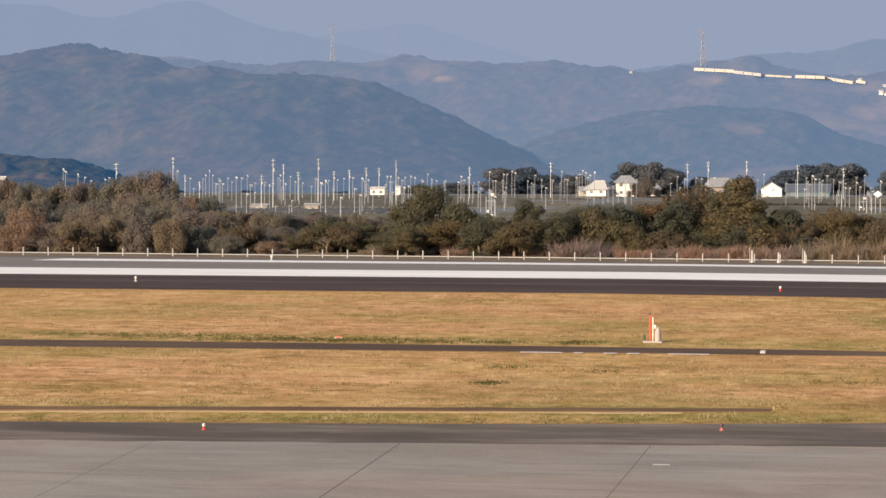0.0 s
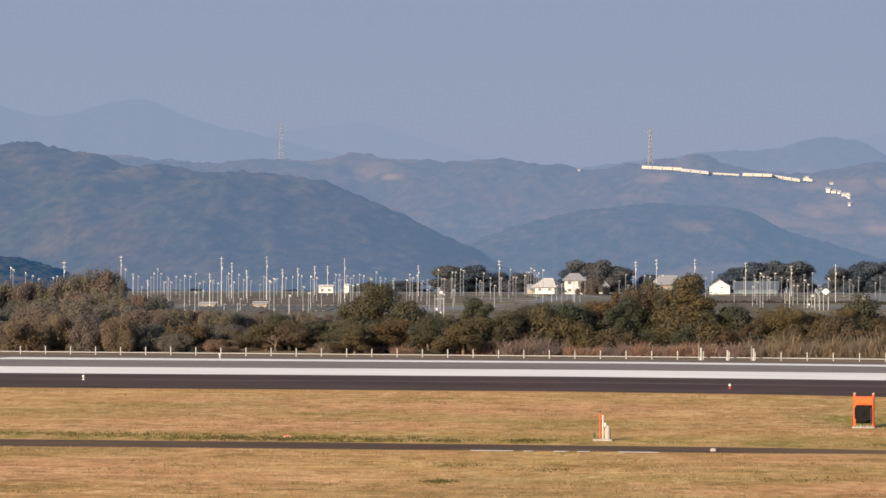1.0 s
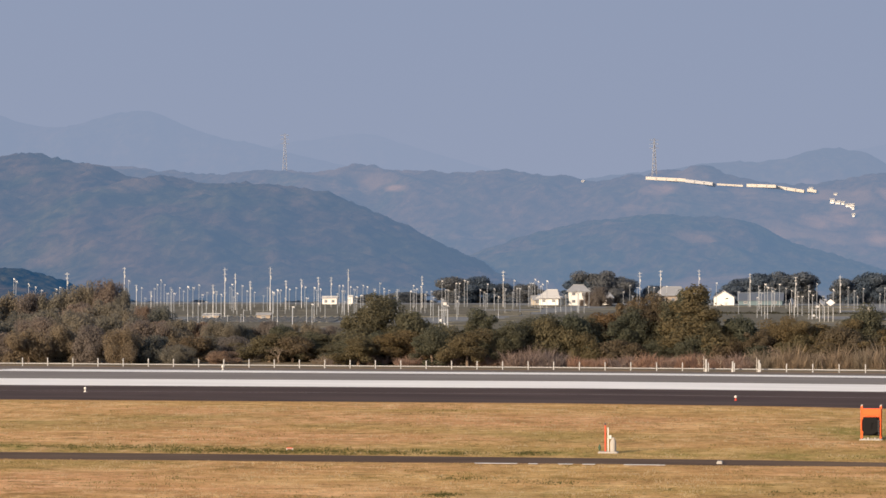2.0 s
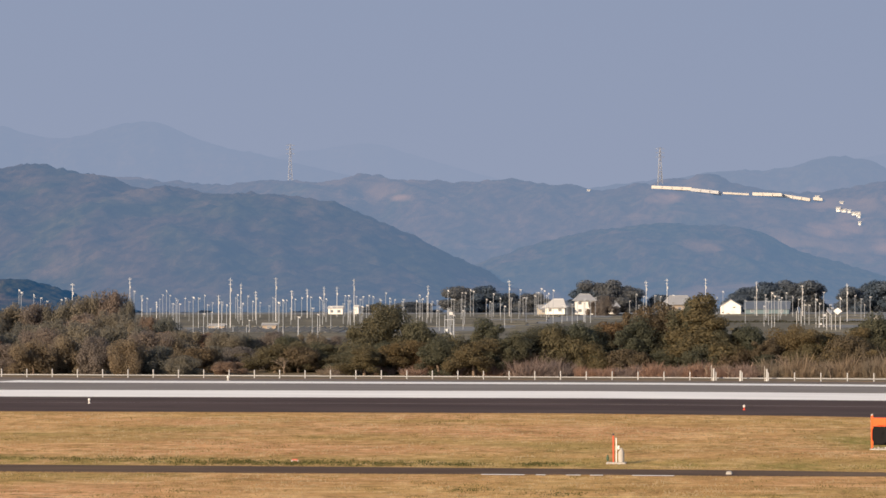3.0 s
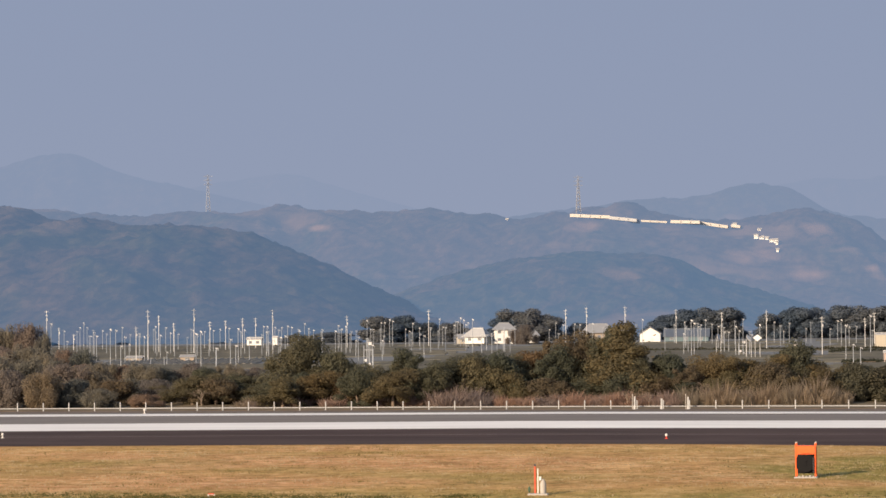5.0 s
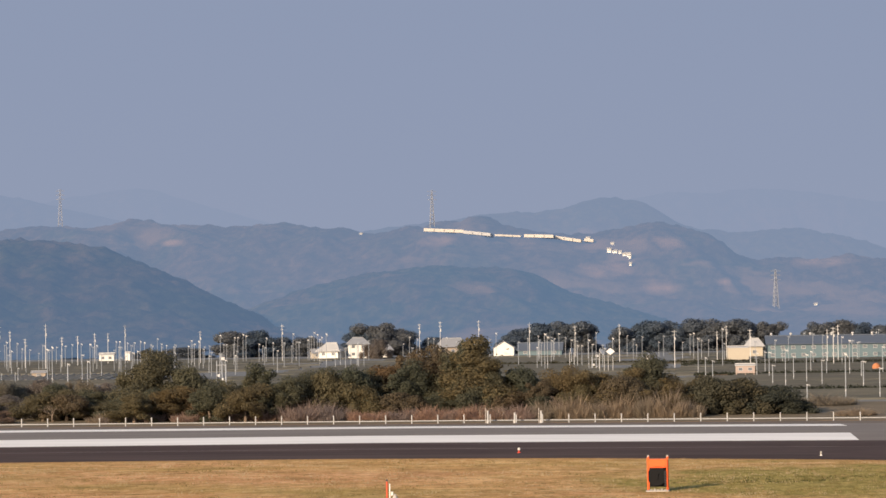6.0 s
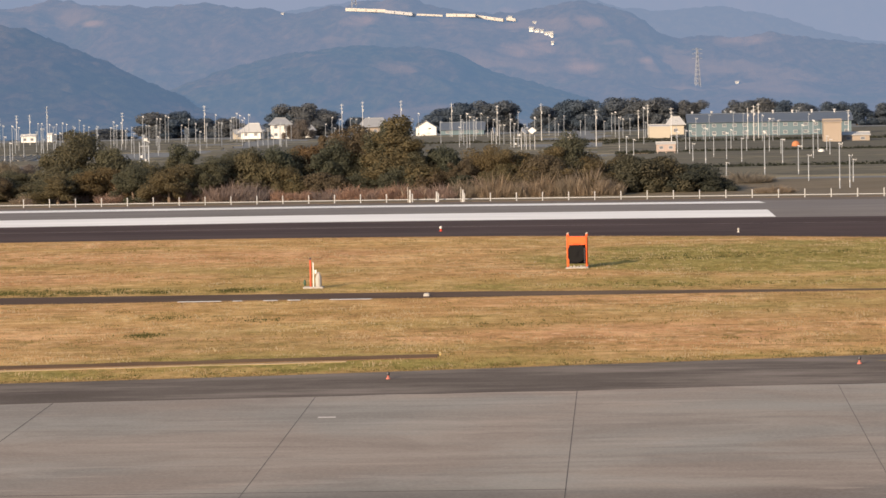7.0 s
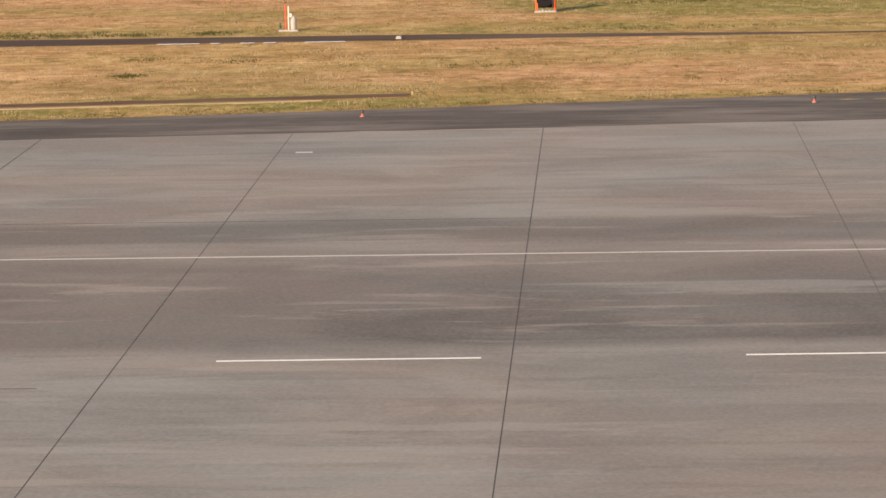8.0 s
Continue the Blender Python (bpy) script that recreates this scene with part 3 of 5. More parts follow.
# ---- hills ----
def hill_range(name, y_ridge, front, ridge, mat, label, bumps=1.0, seed=0, step=4.0, rows=80, spurs=0.24):
    """A wooded range: its crest follows ridge, its near slope falls in spurs and gullies, and tree crowns roughen all of it."""
    xs = np.array([p[0] for p in ridge], float)
    hs = np.array([p[1] for p in ridge], float)
    grid_x = np.arange(xs[0], xs[-1] + step, step)
    top = np.interp(grid_x, xs, hs)
    top = np.convolve(np.pad(top, 1, mode="edge"), np.array([0.25, 0.5, 0.25]), "valid")
    wide = 9 * y_ridge / 1600

    def height(i, v):
        x, y = grid_x[i], y_ridge - front * (1 - v)
        rise = (math.sin(min(v, 1.0) * math.pi / 2) ** 1.05) if v <= 1 else 1 - 0.9 * (v - 1)
        lean = x + 0.25 * front * v
        fold = 1 - 2 * abs(noise.noise((lean / (0.20 * front), v * 0.9, seed)))
        fine = 1 - 2 * abs(noise.noise((lean / (0.075 * front), v * 2.4, seed + 5)))
        fade = min(1.0, 1.6 * (1 - v)) if v < 1 else 0
        crowns = bumps * (abs(noise.noise((x / wide, y / wide, seed))) + 0.5 * noise.noise((x / (0.45 * wide), y / (0.45 * wide), seed + 3)) + 0.6 * noise.noise((x / (3 * wide), y / (3 * wide), seed + 8)) - 0.2)
        return 5 + (top[i] - 5) * (rise + spurs * (0.65 * fold + 0.35 * fine - 1.0) * fade * rise) + crowns

    verts = []
    for j in range(rows):
        v = 1.2 * j / (rows - 1)
        verts += [(grid_x[i], y_ridge - front * (1 - v), height(i, v)) for i in range(len(grid_x))]
    w = len(grid_x)
    faces = [(j * w + i, j * w + i + 1, (j + 1) * w + i + 1, (j + 1) * w + i) for j in range(rows - 1) for i in range(w - 1)]
    tagged(new(name, mesh_of(name, verts, faces, mat, True)), label, "hill", "", "structure")
    return grid_x, np.array(verts).reshape(rows, w, 3)


def on_slope(hill, x, z):
    """The place on a hill's near slope at x whose height is z, or its crest if z is above that."""
    grid_x, v = hill
    i = int(np.clip(np.searchsorted(grid_x, x), 0, len(grid_x) - 1))
    column = v[: int(len(v) / 1.2), i]
    above = np.nonzero(column[:, 2] >= z)[0]
    j = above[0] if len(above) else int(np.argmax(column[:, 2]))
    return Vector(column[j])


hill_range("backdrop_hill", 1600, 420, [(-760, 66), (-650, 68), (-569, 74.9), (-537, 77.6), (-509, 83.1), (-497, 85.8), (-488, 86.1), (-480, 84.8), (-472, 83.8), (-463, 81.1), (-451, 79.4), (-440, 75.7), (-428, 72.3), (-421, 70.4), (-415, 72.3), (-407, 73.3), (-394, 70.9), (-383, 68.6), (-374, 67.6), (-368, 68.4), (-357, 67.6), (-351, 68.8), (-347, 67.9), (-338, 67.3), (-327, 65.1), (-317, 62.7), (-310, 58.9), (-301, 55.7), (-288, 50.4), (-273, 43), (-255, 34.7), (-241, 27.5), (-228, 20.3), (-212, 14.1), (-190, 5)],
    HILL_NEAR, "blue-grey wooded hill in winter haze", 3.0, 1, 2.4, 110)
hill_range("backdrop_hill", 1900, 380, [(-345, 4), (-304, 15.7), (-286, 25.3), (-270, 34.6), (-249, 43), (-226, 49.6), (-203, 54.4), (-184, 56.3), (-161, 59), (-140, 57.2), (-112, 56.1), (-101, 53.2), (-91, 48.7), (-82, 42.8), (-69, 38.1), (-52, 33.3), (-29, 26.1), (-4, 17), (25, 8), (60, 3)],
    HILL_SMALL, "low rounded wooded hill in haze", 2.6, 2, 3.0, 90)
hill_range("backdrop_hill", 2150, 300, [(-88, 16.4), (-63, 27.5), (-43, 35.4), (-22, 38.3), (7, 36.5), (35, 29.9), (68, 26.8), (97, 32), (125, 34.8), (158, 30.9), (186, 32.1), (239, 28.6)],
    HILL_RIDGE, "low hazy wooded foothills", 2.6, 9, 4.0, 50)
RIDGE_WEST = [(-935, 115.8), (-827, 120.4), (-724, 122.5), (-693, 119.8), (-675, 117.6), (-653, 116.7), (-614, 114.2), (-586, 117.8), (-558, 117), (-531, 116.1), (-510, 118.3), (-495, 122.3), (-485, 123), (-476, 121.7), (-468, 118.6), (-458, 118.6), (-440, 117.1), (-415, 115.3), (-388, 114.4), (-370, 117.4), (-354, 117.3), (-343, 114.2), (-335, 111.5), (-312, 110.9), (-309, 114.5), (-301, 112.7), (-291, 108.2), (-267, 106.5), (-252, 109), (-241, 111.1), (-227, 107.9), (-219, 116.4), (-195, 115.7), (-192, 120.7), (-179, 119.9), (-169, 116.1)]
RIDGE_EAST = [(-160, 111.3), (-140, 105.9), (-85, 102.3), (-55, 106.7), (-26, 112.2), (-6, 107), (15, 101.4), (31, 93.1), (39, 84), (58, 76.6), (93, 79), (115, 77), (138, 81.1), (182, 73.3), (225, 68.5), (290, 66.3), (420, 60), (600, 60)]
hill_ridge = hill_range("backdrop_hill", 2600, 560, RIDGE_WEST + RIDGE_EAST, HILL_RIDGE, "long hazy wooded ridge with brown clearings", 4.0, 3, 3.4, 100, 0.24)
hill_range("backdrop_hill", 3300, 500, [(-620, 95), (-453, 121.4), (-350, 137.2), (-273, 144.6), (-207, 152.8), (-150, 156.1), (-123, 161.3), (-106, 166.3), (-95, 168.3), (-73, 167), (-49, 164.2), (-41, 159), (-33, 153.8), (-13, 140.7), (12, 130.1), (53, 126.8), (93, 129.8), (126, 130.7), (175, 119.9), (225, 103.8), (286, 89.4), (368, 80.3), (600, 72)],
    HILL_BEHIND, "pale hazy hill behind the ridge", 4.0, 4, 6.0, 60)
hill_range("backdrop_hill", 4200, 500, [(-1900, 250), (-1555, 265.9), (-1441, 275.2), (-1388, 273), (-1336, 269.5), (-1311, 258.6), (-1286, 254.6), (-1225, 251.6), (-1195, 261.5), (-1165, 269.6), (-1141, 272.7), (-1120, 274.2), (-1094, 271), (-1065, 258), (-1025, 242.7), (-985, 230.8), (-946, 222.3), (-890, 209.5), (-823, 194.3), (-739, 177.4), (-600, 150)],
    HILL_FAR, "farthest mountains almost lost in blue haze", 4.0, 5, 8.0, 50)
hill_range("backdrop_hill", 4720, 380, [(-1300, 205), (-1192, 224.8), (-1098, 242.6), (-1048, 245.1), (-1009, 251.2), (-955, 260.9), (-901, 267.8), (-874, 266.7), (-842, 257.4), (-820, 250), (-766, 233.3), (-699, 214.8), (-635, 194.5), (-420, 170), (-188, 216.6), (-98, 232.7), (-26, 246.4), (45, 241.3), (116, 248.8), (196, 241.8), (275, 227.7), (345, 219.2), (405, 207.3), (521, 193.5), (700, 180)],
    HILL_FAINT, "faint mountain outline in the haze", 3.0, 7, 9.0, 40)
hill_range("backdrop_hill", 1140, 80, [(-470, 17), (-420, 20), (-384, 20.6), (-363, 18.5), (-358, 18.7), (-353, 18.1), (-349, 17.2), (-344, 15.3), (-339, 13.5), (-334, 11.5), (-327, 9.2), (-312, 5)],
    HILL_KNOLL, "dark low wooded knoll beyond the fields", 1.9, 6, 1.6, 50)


# ---- trees and scrub behind the fence ----
def leaf_cloud(rng, centres, radii, per, size, flat=0.75, out=0.75):
    """Small leaf blades scattered through clumps: vertices and quads."""
    verts, faces = [], []
    for c, r in zip(centres, radii):
        n = per
        way = rng.normal(size=(n, 3))
        way /= np.linalg.norm(way, axis=1)[:, None]
        far = r * (out + (1.08 - out) * rng.random(n) ** 0.6)
        at = c + way * far[:, None] * np.array([1, 1, flat])
        face = way + 0.40 * rng.normal(size=(n, 3)) + np.array([0, 0, 0.15])
        face /= np.linalg.norm(face, axis=1)[:, None]
        side = np.cross(face, rng.normal(size=(n, 3)))
        side /= np.linalg.norm(side, axis=1)[:, None]
        up = np.cross(face, side)
        s = size * (0.6 + 0.8 * rng.random(n))[:, None]
        quad = np.stack([at - side * s, at - up * s * 0.55, at + side * s, at + up * s * 0.55], 1)
        base = len(verts)
        verts += list(quad.reshape(-1, 3))
        faces += [(base + 4 * k, base + 4 * k + 1, base + 4 * k + 2, base + 4 * k + 3) for k in range(n)]
    return verts, faces


def tree_kind(seed, height, radius, mat, name="tree", label="", category="tree", clumps=20, per=240, leaf=0.14, low=0.2, pine=False, loose=0.45):
    """A thing with a forked tapering trunk and a crown of many small leaf clumps."""
    rng = np.random.default_rng(seed)
    tree = thing(name, label, category)
    centres, radii = [], []
    # limbs that reach out unevenly, each with clumps along its outer half
    limbs = []
    for k in range(9):
        a, reach = 2.4 * k + rng.random(), (0.25 + 0.75 * rng.random()) * 0.80 * radius
        top = (0.52 + 0.42 * rng.random()) * height
        if pine:
            top = height * (0.25 + 0.70 * k / 9)
            reach = radius * 0.85 * (1.08 - top / height) * (0.6 + 0.6 * rng.random())
        limbs.append(np.array([reach * math.cos(a), reach * math.sin(a), top]))
    limbs.append(np.array([0.12 * radius, 0.0, 0.90 * height]))
    for k in range(int(clumps * 0.9)):
        tip = limbs[int(rng.random() * len(limbs))]
        u = 0.30 + 0.70 * rng.random()
        c = np.array([0, 0, low * height]) * (1 - u) + tip * u + rng.normal(size=3) * np.array([0.15, 0.15, 0.06]) * radius
        centres.append(c)
        radii.append(max(0.28, radius * (0.17 + 0.20 * rng.random())))
    for k in range(0 if pine else 6):
        # the heart of the crown
        centres.append(np.array([0.22 * radius * math.cos(2.1 * k), 0.22 * radius * math.sin(2.1 * k), height * (0.42 + 0.075 * k)]))
        radii.append(radius * (0.40 - 0.025 * k))
    for k in range(int(clumps * 0.45)):
        a, d = rng.random() * 6.283, radius * (0.35 + 0.55 * rng.random())
        centres.append(np.array([d * math.cos(a), d * math.sin(a), height * (low * 0.3 + 0.35 * rng.random())]))
        radii.append(max(0.28, radius * (0.18 + 0.18 * rng.random())))
    verts, faces = leaf_cloud(rng, centres, radii, int(per * 1.9), leaf * 0.85, 0.85, loose)
    stray = leaf_cloud(rng, [np.array([0, 0, height * 0.5])], [radius * 0.9], per // 2, leaf, height * 0.5 / radius * 0.9, 0.55) if leaf < 0.3 else ([], [])
    shift = len(verts)
    verts += stray[0]
    faces += [tuple(i + shift for i in f) for f in stray[1]]
    wood = bmesh.new()
    fork = height * (0.28 + 0.1 * rng.random())
    rod(wood, (0, 0, -0.3), (0.05 * radius, 0.03, fork), 0.05 * radius + 0.05, 0.035 * radius + 0.03)
    for c in centres[: 7]:
        rod(wood, (0.05 * radius, 0.03, fork * (0.7 + 0.3 * rng.random())), tuple(c), 0.02 * radius + 0.03, 0.012, 5)
    part("trunk", wood, BARK, tree)
    crown = new("crown", mesh_of("crown", verts, faces, mat))
    crown.parent = tree
    return tree


def shrub_kind(seed, height, radius, mat, label, blades=3600):
    """A dense stand of dry stems that fan out from the ground."""
    rng = np.random.default_rng(seed)
    tree = thing("shrub", label, "shrub")
    verts, faces = [], []
    for k in range(blades):
        a, d = rng.random() * 2 * math.pi, radius * math.sqrt(rng.random())
        x, y = d * math.cos(a), d * math.sin(a)
        tall = height * (0.30 + 0.70 * rng.random() ** 1.6) * (1 - 0.5 * (d / radius) ** 2) * (0.8 + 0.45 * math.sin(2.1 * x + seed) * math.cos(1.7 * y))
        lean = np.array([x, y, 0]) / radius * tall * 0.3 + np.array([*(rng.normal(size=2) * 0.34 * tall), tall])
        w = 0.010 + 0.016 * rng.random()
        side = np.array([math.cos(a * 7), math.sin(a * 7), 0]) * w
        foot, mid = np.array([x, y, -0.1]), np.array([x, y, -0.1]) + lean * 0.6
        tip = np.array([x, y, 0]) + lean + np.array([*(rng.normal(size=2) * 0.15), -0.05 * tall])
        base = len(verts)
        verts += [foot - side * 0.6, foot + side * 0.6, mid + side, tip, mid - side]
        faces.append((base, base + 1, base + 2, base + 3, base + 4))
    part("stems", rod(bmesh.new(), (0, 0, -0.2), (0.1, 0, height * 0.55), 0.06, 0.02), BARK, tree)
    ob = new("foliage", mesh_of("foliage", verts, faces, mat))
    ob.parent = tree
    return tree


def bare_kind(seed, height, label):
    """A leafless small tree: pale forking branches."""
    rng = np.random.default_rng(seed)
    tree = thing("bare_tree", label, "tree")
    bm = bmesh.new()

    def fork(at, way, length, r, depth):
        end = at + way * length
        rod(bm, at, end, r, r * 0.65, 5)
        if depth:
            for _ in range(3):
                turn = Vector(rng.normal(size=3)) * 0.5
                fork(at + way * length * (0.55 + 0.45 * rng.random()), (way + turn + Vector((0, 0, 0.12))).normalized(), length * 0.66, r * 0.6, depth - 1)

    fork(Vector((0, 0, -0.2)), Vector((0.05, 0, 1)), height * 0.36, 0.055, 4)
    part("limb", bm, PALE_BARK, tree)
    return tree


def plant(kind, x, y, scale=1.0, turn=0.0, tall=1.0):
    """Sets a copy of a plant on the land."""
    ob = copy_thing(kind, Matrix.Identity(4))
    ob.location, ob.rotation_euler, ob.scale = (x, y, land(x, y)), (0, 0, turn), (scale, scale, scale * tall)
    return ob


def planted(kinds, spots, group, base=0):
    """spots: x, y, height in metres and half width in metres."""
    rng = random.Random(base)
    for k, (x, y, height, half) in enumerate(spots):
        kind, h, r = kinds[(k + base) % len(kinds)]
        height, wide = height * (1.1 if half < 5 else 0.92), half * (1.1 + 0.25 * rng.random()) * (1.0 if group == "thicket trees" else 1.18)
        ob = plant(kind, x, y, wide / r, rng.random() * 6.28, height / h * r / wide)
        tagged(ob, group=group)


def forget(kinds):
    """The patterns themselves stand in the scene as its first tree of each kind, so nothing is left over."""
    for kind, *_ in kinds:
        for ob in (*kind.children_recursive, kind):
            bpy.data.objects.remove(ob)


evergreen = [(tree_kind(11, 7, 3.4, LEAF_DARK, label="dense dark evergreen tree behind the airfield fence", clumps=26), 7, 3.4),
             (tree_kind(12, 7, 3.6, LEAF_OLIVE, label="rounded olive-green tree behind the airfield fence", clumps=28), 7, 3.6),
             (tree_kind(13, 4, 3.2, LEAF_DARK, label="low spreading dark evergreen behind the airfield fence", clumps=24, low=0.08), 4, 3.2)]
deep = [(tree_kind(26, 4, 3.2, LEAF_DEEP, label="low very dark glossy evergreen at the end of the hedge", clumps=30, low=0.02), 4, 3.2)]
pines = [(tree_kind(14, 10, 4.2, LEAF_DARK, label="tall ragged pine above the hedge", clumps=30, pine=True, low=0.25, leaf=0.17), 10, 4.2),
         (tree_kind(15, 9, 4.0, LEAF_OLIVE, label="tall broad olive-green tree above the hedge", clumps=30, low=0.2), 9, 4.0)]
russet = [(tree_kind(16, 4, 2.8, LEAF_RUST, label="russet-brown winter bush beside the fence", clumps=22, low=0.1), 4, 2.8),
          (tree_kind(17, 7, 3.2, LEAF_RUST, label="brown-leaved tree in the hedge", clumps=24), 7, 3.2)]
dull = [(tree_kind(18, 5.4, 4.8, LEAF_DULL, label="hazy grey-brown winter tree in the thicket", clumps=30, low=0.05, leaf=0.16, per=300, loose=0.25), 5.4, 4.8),
        (tree_kind(19, 5.0, 4.6, LEAF_THICKET, label="muted olive tree in the thicket", clumps=28, low=0.05, leaf=0.16, per=300, loose=0.25), 5.0, 4.6),
        (tree_kind(20, 5.0, 4.6, LEAF_THICKET, label="dull dark green tree in the thicket", clumps=28, low=0.05, leaf=0.16, per=300, loose=0.25), 5.0, 4.6)]
reeds = [(shrub_kind(21, 2.6, 2.6, REED, "dry buff reeds and scrub along the fence"), 2.6, 2.6),
         (shrub_kind(22, 2.4, 2.4, SCRUB, "leafless reddish-brown scrub along the fence"), 2.4, 2.4)]
far_wood = [(tree_kind(23, 11, 7, LEAF_FAR_HAZED, label="dark rounded tree of the grove behind the houses", clumps=24, low=0.0, leaf=0.36, per=220), 11, 7),
            (tree_kind(24, 12, 7, LEAF_FAR_HAZED, label="tall dark tree of the grove behind the houses", clumps=24, low=0.0, leaf=0.36, per=220), 12, 7)]
bare = [(bare_kind(25, 4.0, "pale leafless sapling in the scrub"), 4.0, 1.5)]

planted(pines[:1], [(-30.0, 397, 10.8, 4.4), (-29.4, 398, 10.2, 3.2), (-28.0, 396, 8.6, 4.6), (-26.0, 396, 6.6, 3.8), (-32.4, 399, 8.6, 3.4), (-58.4, 397, 7.4, 2.6), (-60.0, 396, 5.6, 2.4), (-56.8, 396, 5.8, 2.2)], "hedge trees")
planted([evergreen[1], pines[1]], [(-4.4, 398, 5.8, 3.4), (-6.8, 399, 5.4, 2.6), (-72.8, 397, 8.8, 3.9), (-50.1, 396, 6.9, 3.7), (-26.3, 393, 6.1, 1.7), (-16.7, 395, 6.9, 2.7), (-11.4, 394, 5.7, 3.3), (-44, 397, 6.7, 2.6), (-77, 393, 2.4, 2.3), (-67.5, 392, 4.7, 2.3), (-3.1, 391, 3.3, 2.9), (-11.9, 395, 5.5, 2.6), (-16.4, 395, 5.1, 2.7), (-8.1, 394, 5.5, 2.7)], "hedge trees")
planted([evergreen[0], evergreen[2]], [(-82.8, 398, 2.8, 3.7), (-67.1, 397, 6.3, 3.1), (-62.3, 394, 4.5, 2.4), (-45.3, 394, 6, 3), (-37.8, 396, 6.8, 3), (-22.1, 396, 5.8, 2.7), (-5.9, 397, 7.3, 3.1), (-47.7, 392, 5.7, 2.6), (-68.8, 391, 3.3, 2.7), (-57.9, 393, 3.3, 3)], "hedge trees", 2)
planted(deep, [(2.3, 396, 4.7, 2.85), (6.4, 397, 4.4, 3.515), (10.9, 397, 3.4, 3.23), (13.5, 396, 1.8, 1.995)], "hedge trees")
planted(russet, [(-36.9, 399, 8.6, 2.6), (-41.5, 402, 6.4, 2.6), (-34.3, 400, 9.2, 2.6), (-55.6, 399, 4.3, 2), (-19.6, 392, 4.8, 2), (-9.5, 392, 5.1, 2.3)], "hedge trees", 1)
planted([russet[0], evergreen[1]], [(-97.6, 393, 3.2, 2.6), (-86.9, 393, 4.0, 3.0), (-83.6, 393, 3.4, 2.6), (-79.5, 394, 2.4, 2.2)], "hedge trees")
planted(evergreen, [(-92.0 + 4.4 * k, 401 + 2 * ((k * 5) % 3), 2.2 + 0.6 * ((k * 3) % 4) + 0.6 * (2 < k < 22), 2.4) for k in range(24)], "hedge trees", 1)
planted([evergreen[0], evergreen[2], russet[0]], [(-76.0 + 4.7 * k, 391 + (k % 2), 2.8 + 0.5 * ((k * 5) % 3), 2.2) for k in range(16)], "hedge trees", 0)
planted(dull, [(-132.6, 474, 9.6, 3.1), (-136, 473, 9.2, 3.6), (-140.1, 472, 8.3, 3.4), (-144.5, 472, 7.7, 3.6), (-148.3, 470, 7.6, 3.6), (-128.7, 470, 8.2, 1.8), (-124.2, 466, 5.7, 2.5), (-120.5, 464, 5.7, 2.5), (-152.7, 470, 7.7, 3.6), (-157.1, 470, 8.1, 3.6), (-161, 470, 7.9, 3.6)], "thicket trees", 0)
planted(dull, [(-141.6, 455, 4.8, 3.7), (-136, 452, 5.3, 3.8), (-132.5, 456, 6.2, 4), (-127.3, 454, 6.5, 3.8), (-121.8, 450, 5, 3.3), (-116.3, 446, 3.7, 3.1), (-114.4, 452, 3.7, 2.6), (-110.4, 448, 2.6, 3.1), (-105.9, 446, 2.7, 3.3), (-102.3, 448, 2.9, 3.1), (-99.1, 450, 2.9, 3.1), (-94.4, 445, 1.7, 2.9), (-145.9, 452, 5.3, 3.7), (-149.9, 450, 5.3, 3.6)], "thicket trees", 1)
planted(dull, [(-127, 404, 4.6, 3.4), (-121.2, 400, 5.4, 3.5), (-117.3, 402, 6.1, 3.6), (-112.8, 404, 5.6, 3.4), (-107.2, 400, 5, 3.2), (-103.2, 402, 4.1, 3.1), (-98.8, 404, 2.9, 3), (-92.9, 400, 3, 2.9), (-88.5, 402, 2.2, 2.8), (-83.7, 404, 2.3, 2.8), (-130.8, 400, 5.3, 3.4), (-78.8, 402, 1.9, 2.8), (-136.3, 404, 5, 3.4)], "thicket trees", 2)
planted(dull, [(-123.1, 386, 3.7, 3), (-118.3, 384, 4.3, 3), (-115, 388, 4.9, 3.2), (-110.1, 386, 4.7, 3.1), (-105.2, 384, 4.5, 3), (-102.3, 388, 3.5, 2.7), (-127.6, 386, 4.1, 3.1), (-97.4, 384, 2.4, 2.2), (-132.3, 388, 3.9, 3.2), (-92, 386, 1.6, 2.2)], "thicket trees", 3)
planted([evergreen[0], evergreen[1]], [(-72.8, 384, 3.5, 2.5), (-69.6, 388, 4.3, 2.6), (-63.1, 386, 4.5, 2.5), (-58.1, 384, 4.7, 2.5), (-53.3, 388, 5.2, 2.6)], "hedge trees")
planted(dull, [(-112.0 + 3.4 * k, 424 + 2 * (k % 3), 3.9 - 0.06 * k + 0.4 * ((k * 3) % 2), 2.6) for k in range(10)], "thicket trees", 1)
planted(reeds[1:], [(-50.6, 387, 3.0, 2.4), (-47.6, 386, 2.6, 2.0), (-37.4, 386, 1.7, 1.6), (-34.6, 386, 2.1, 1.8), (-31.6, 386, 1.6, 1.6), (-28.8, 386, 2.3, 1.8), (-25.4, 386, 1.8, 1.5), (-22.4, 386, 2.2, 1.8), (-71.6, 387, 1.8, 1.4), (-56.0, 387, 1.9, 1.5), (-66.4, 386, 1.5, 1.3), (-60.4, 386, 1.4, 1.2), (-43.6, 386, 1.6, 1.3), (-40.6, 386, 1.5, 1.3), (-76.0, 386, 1.3, 1.2)], "scrub along the fence")
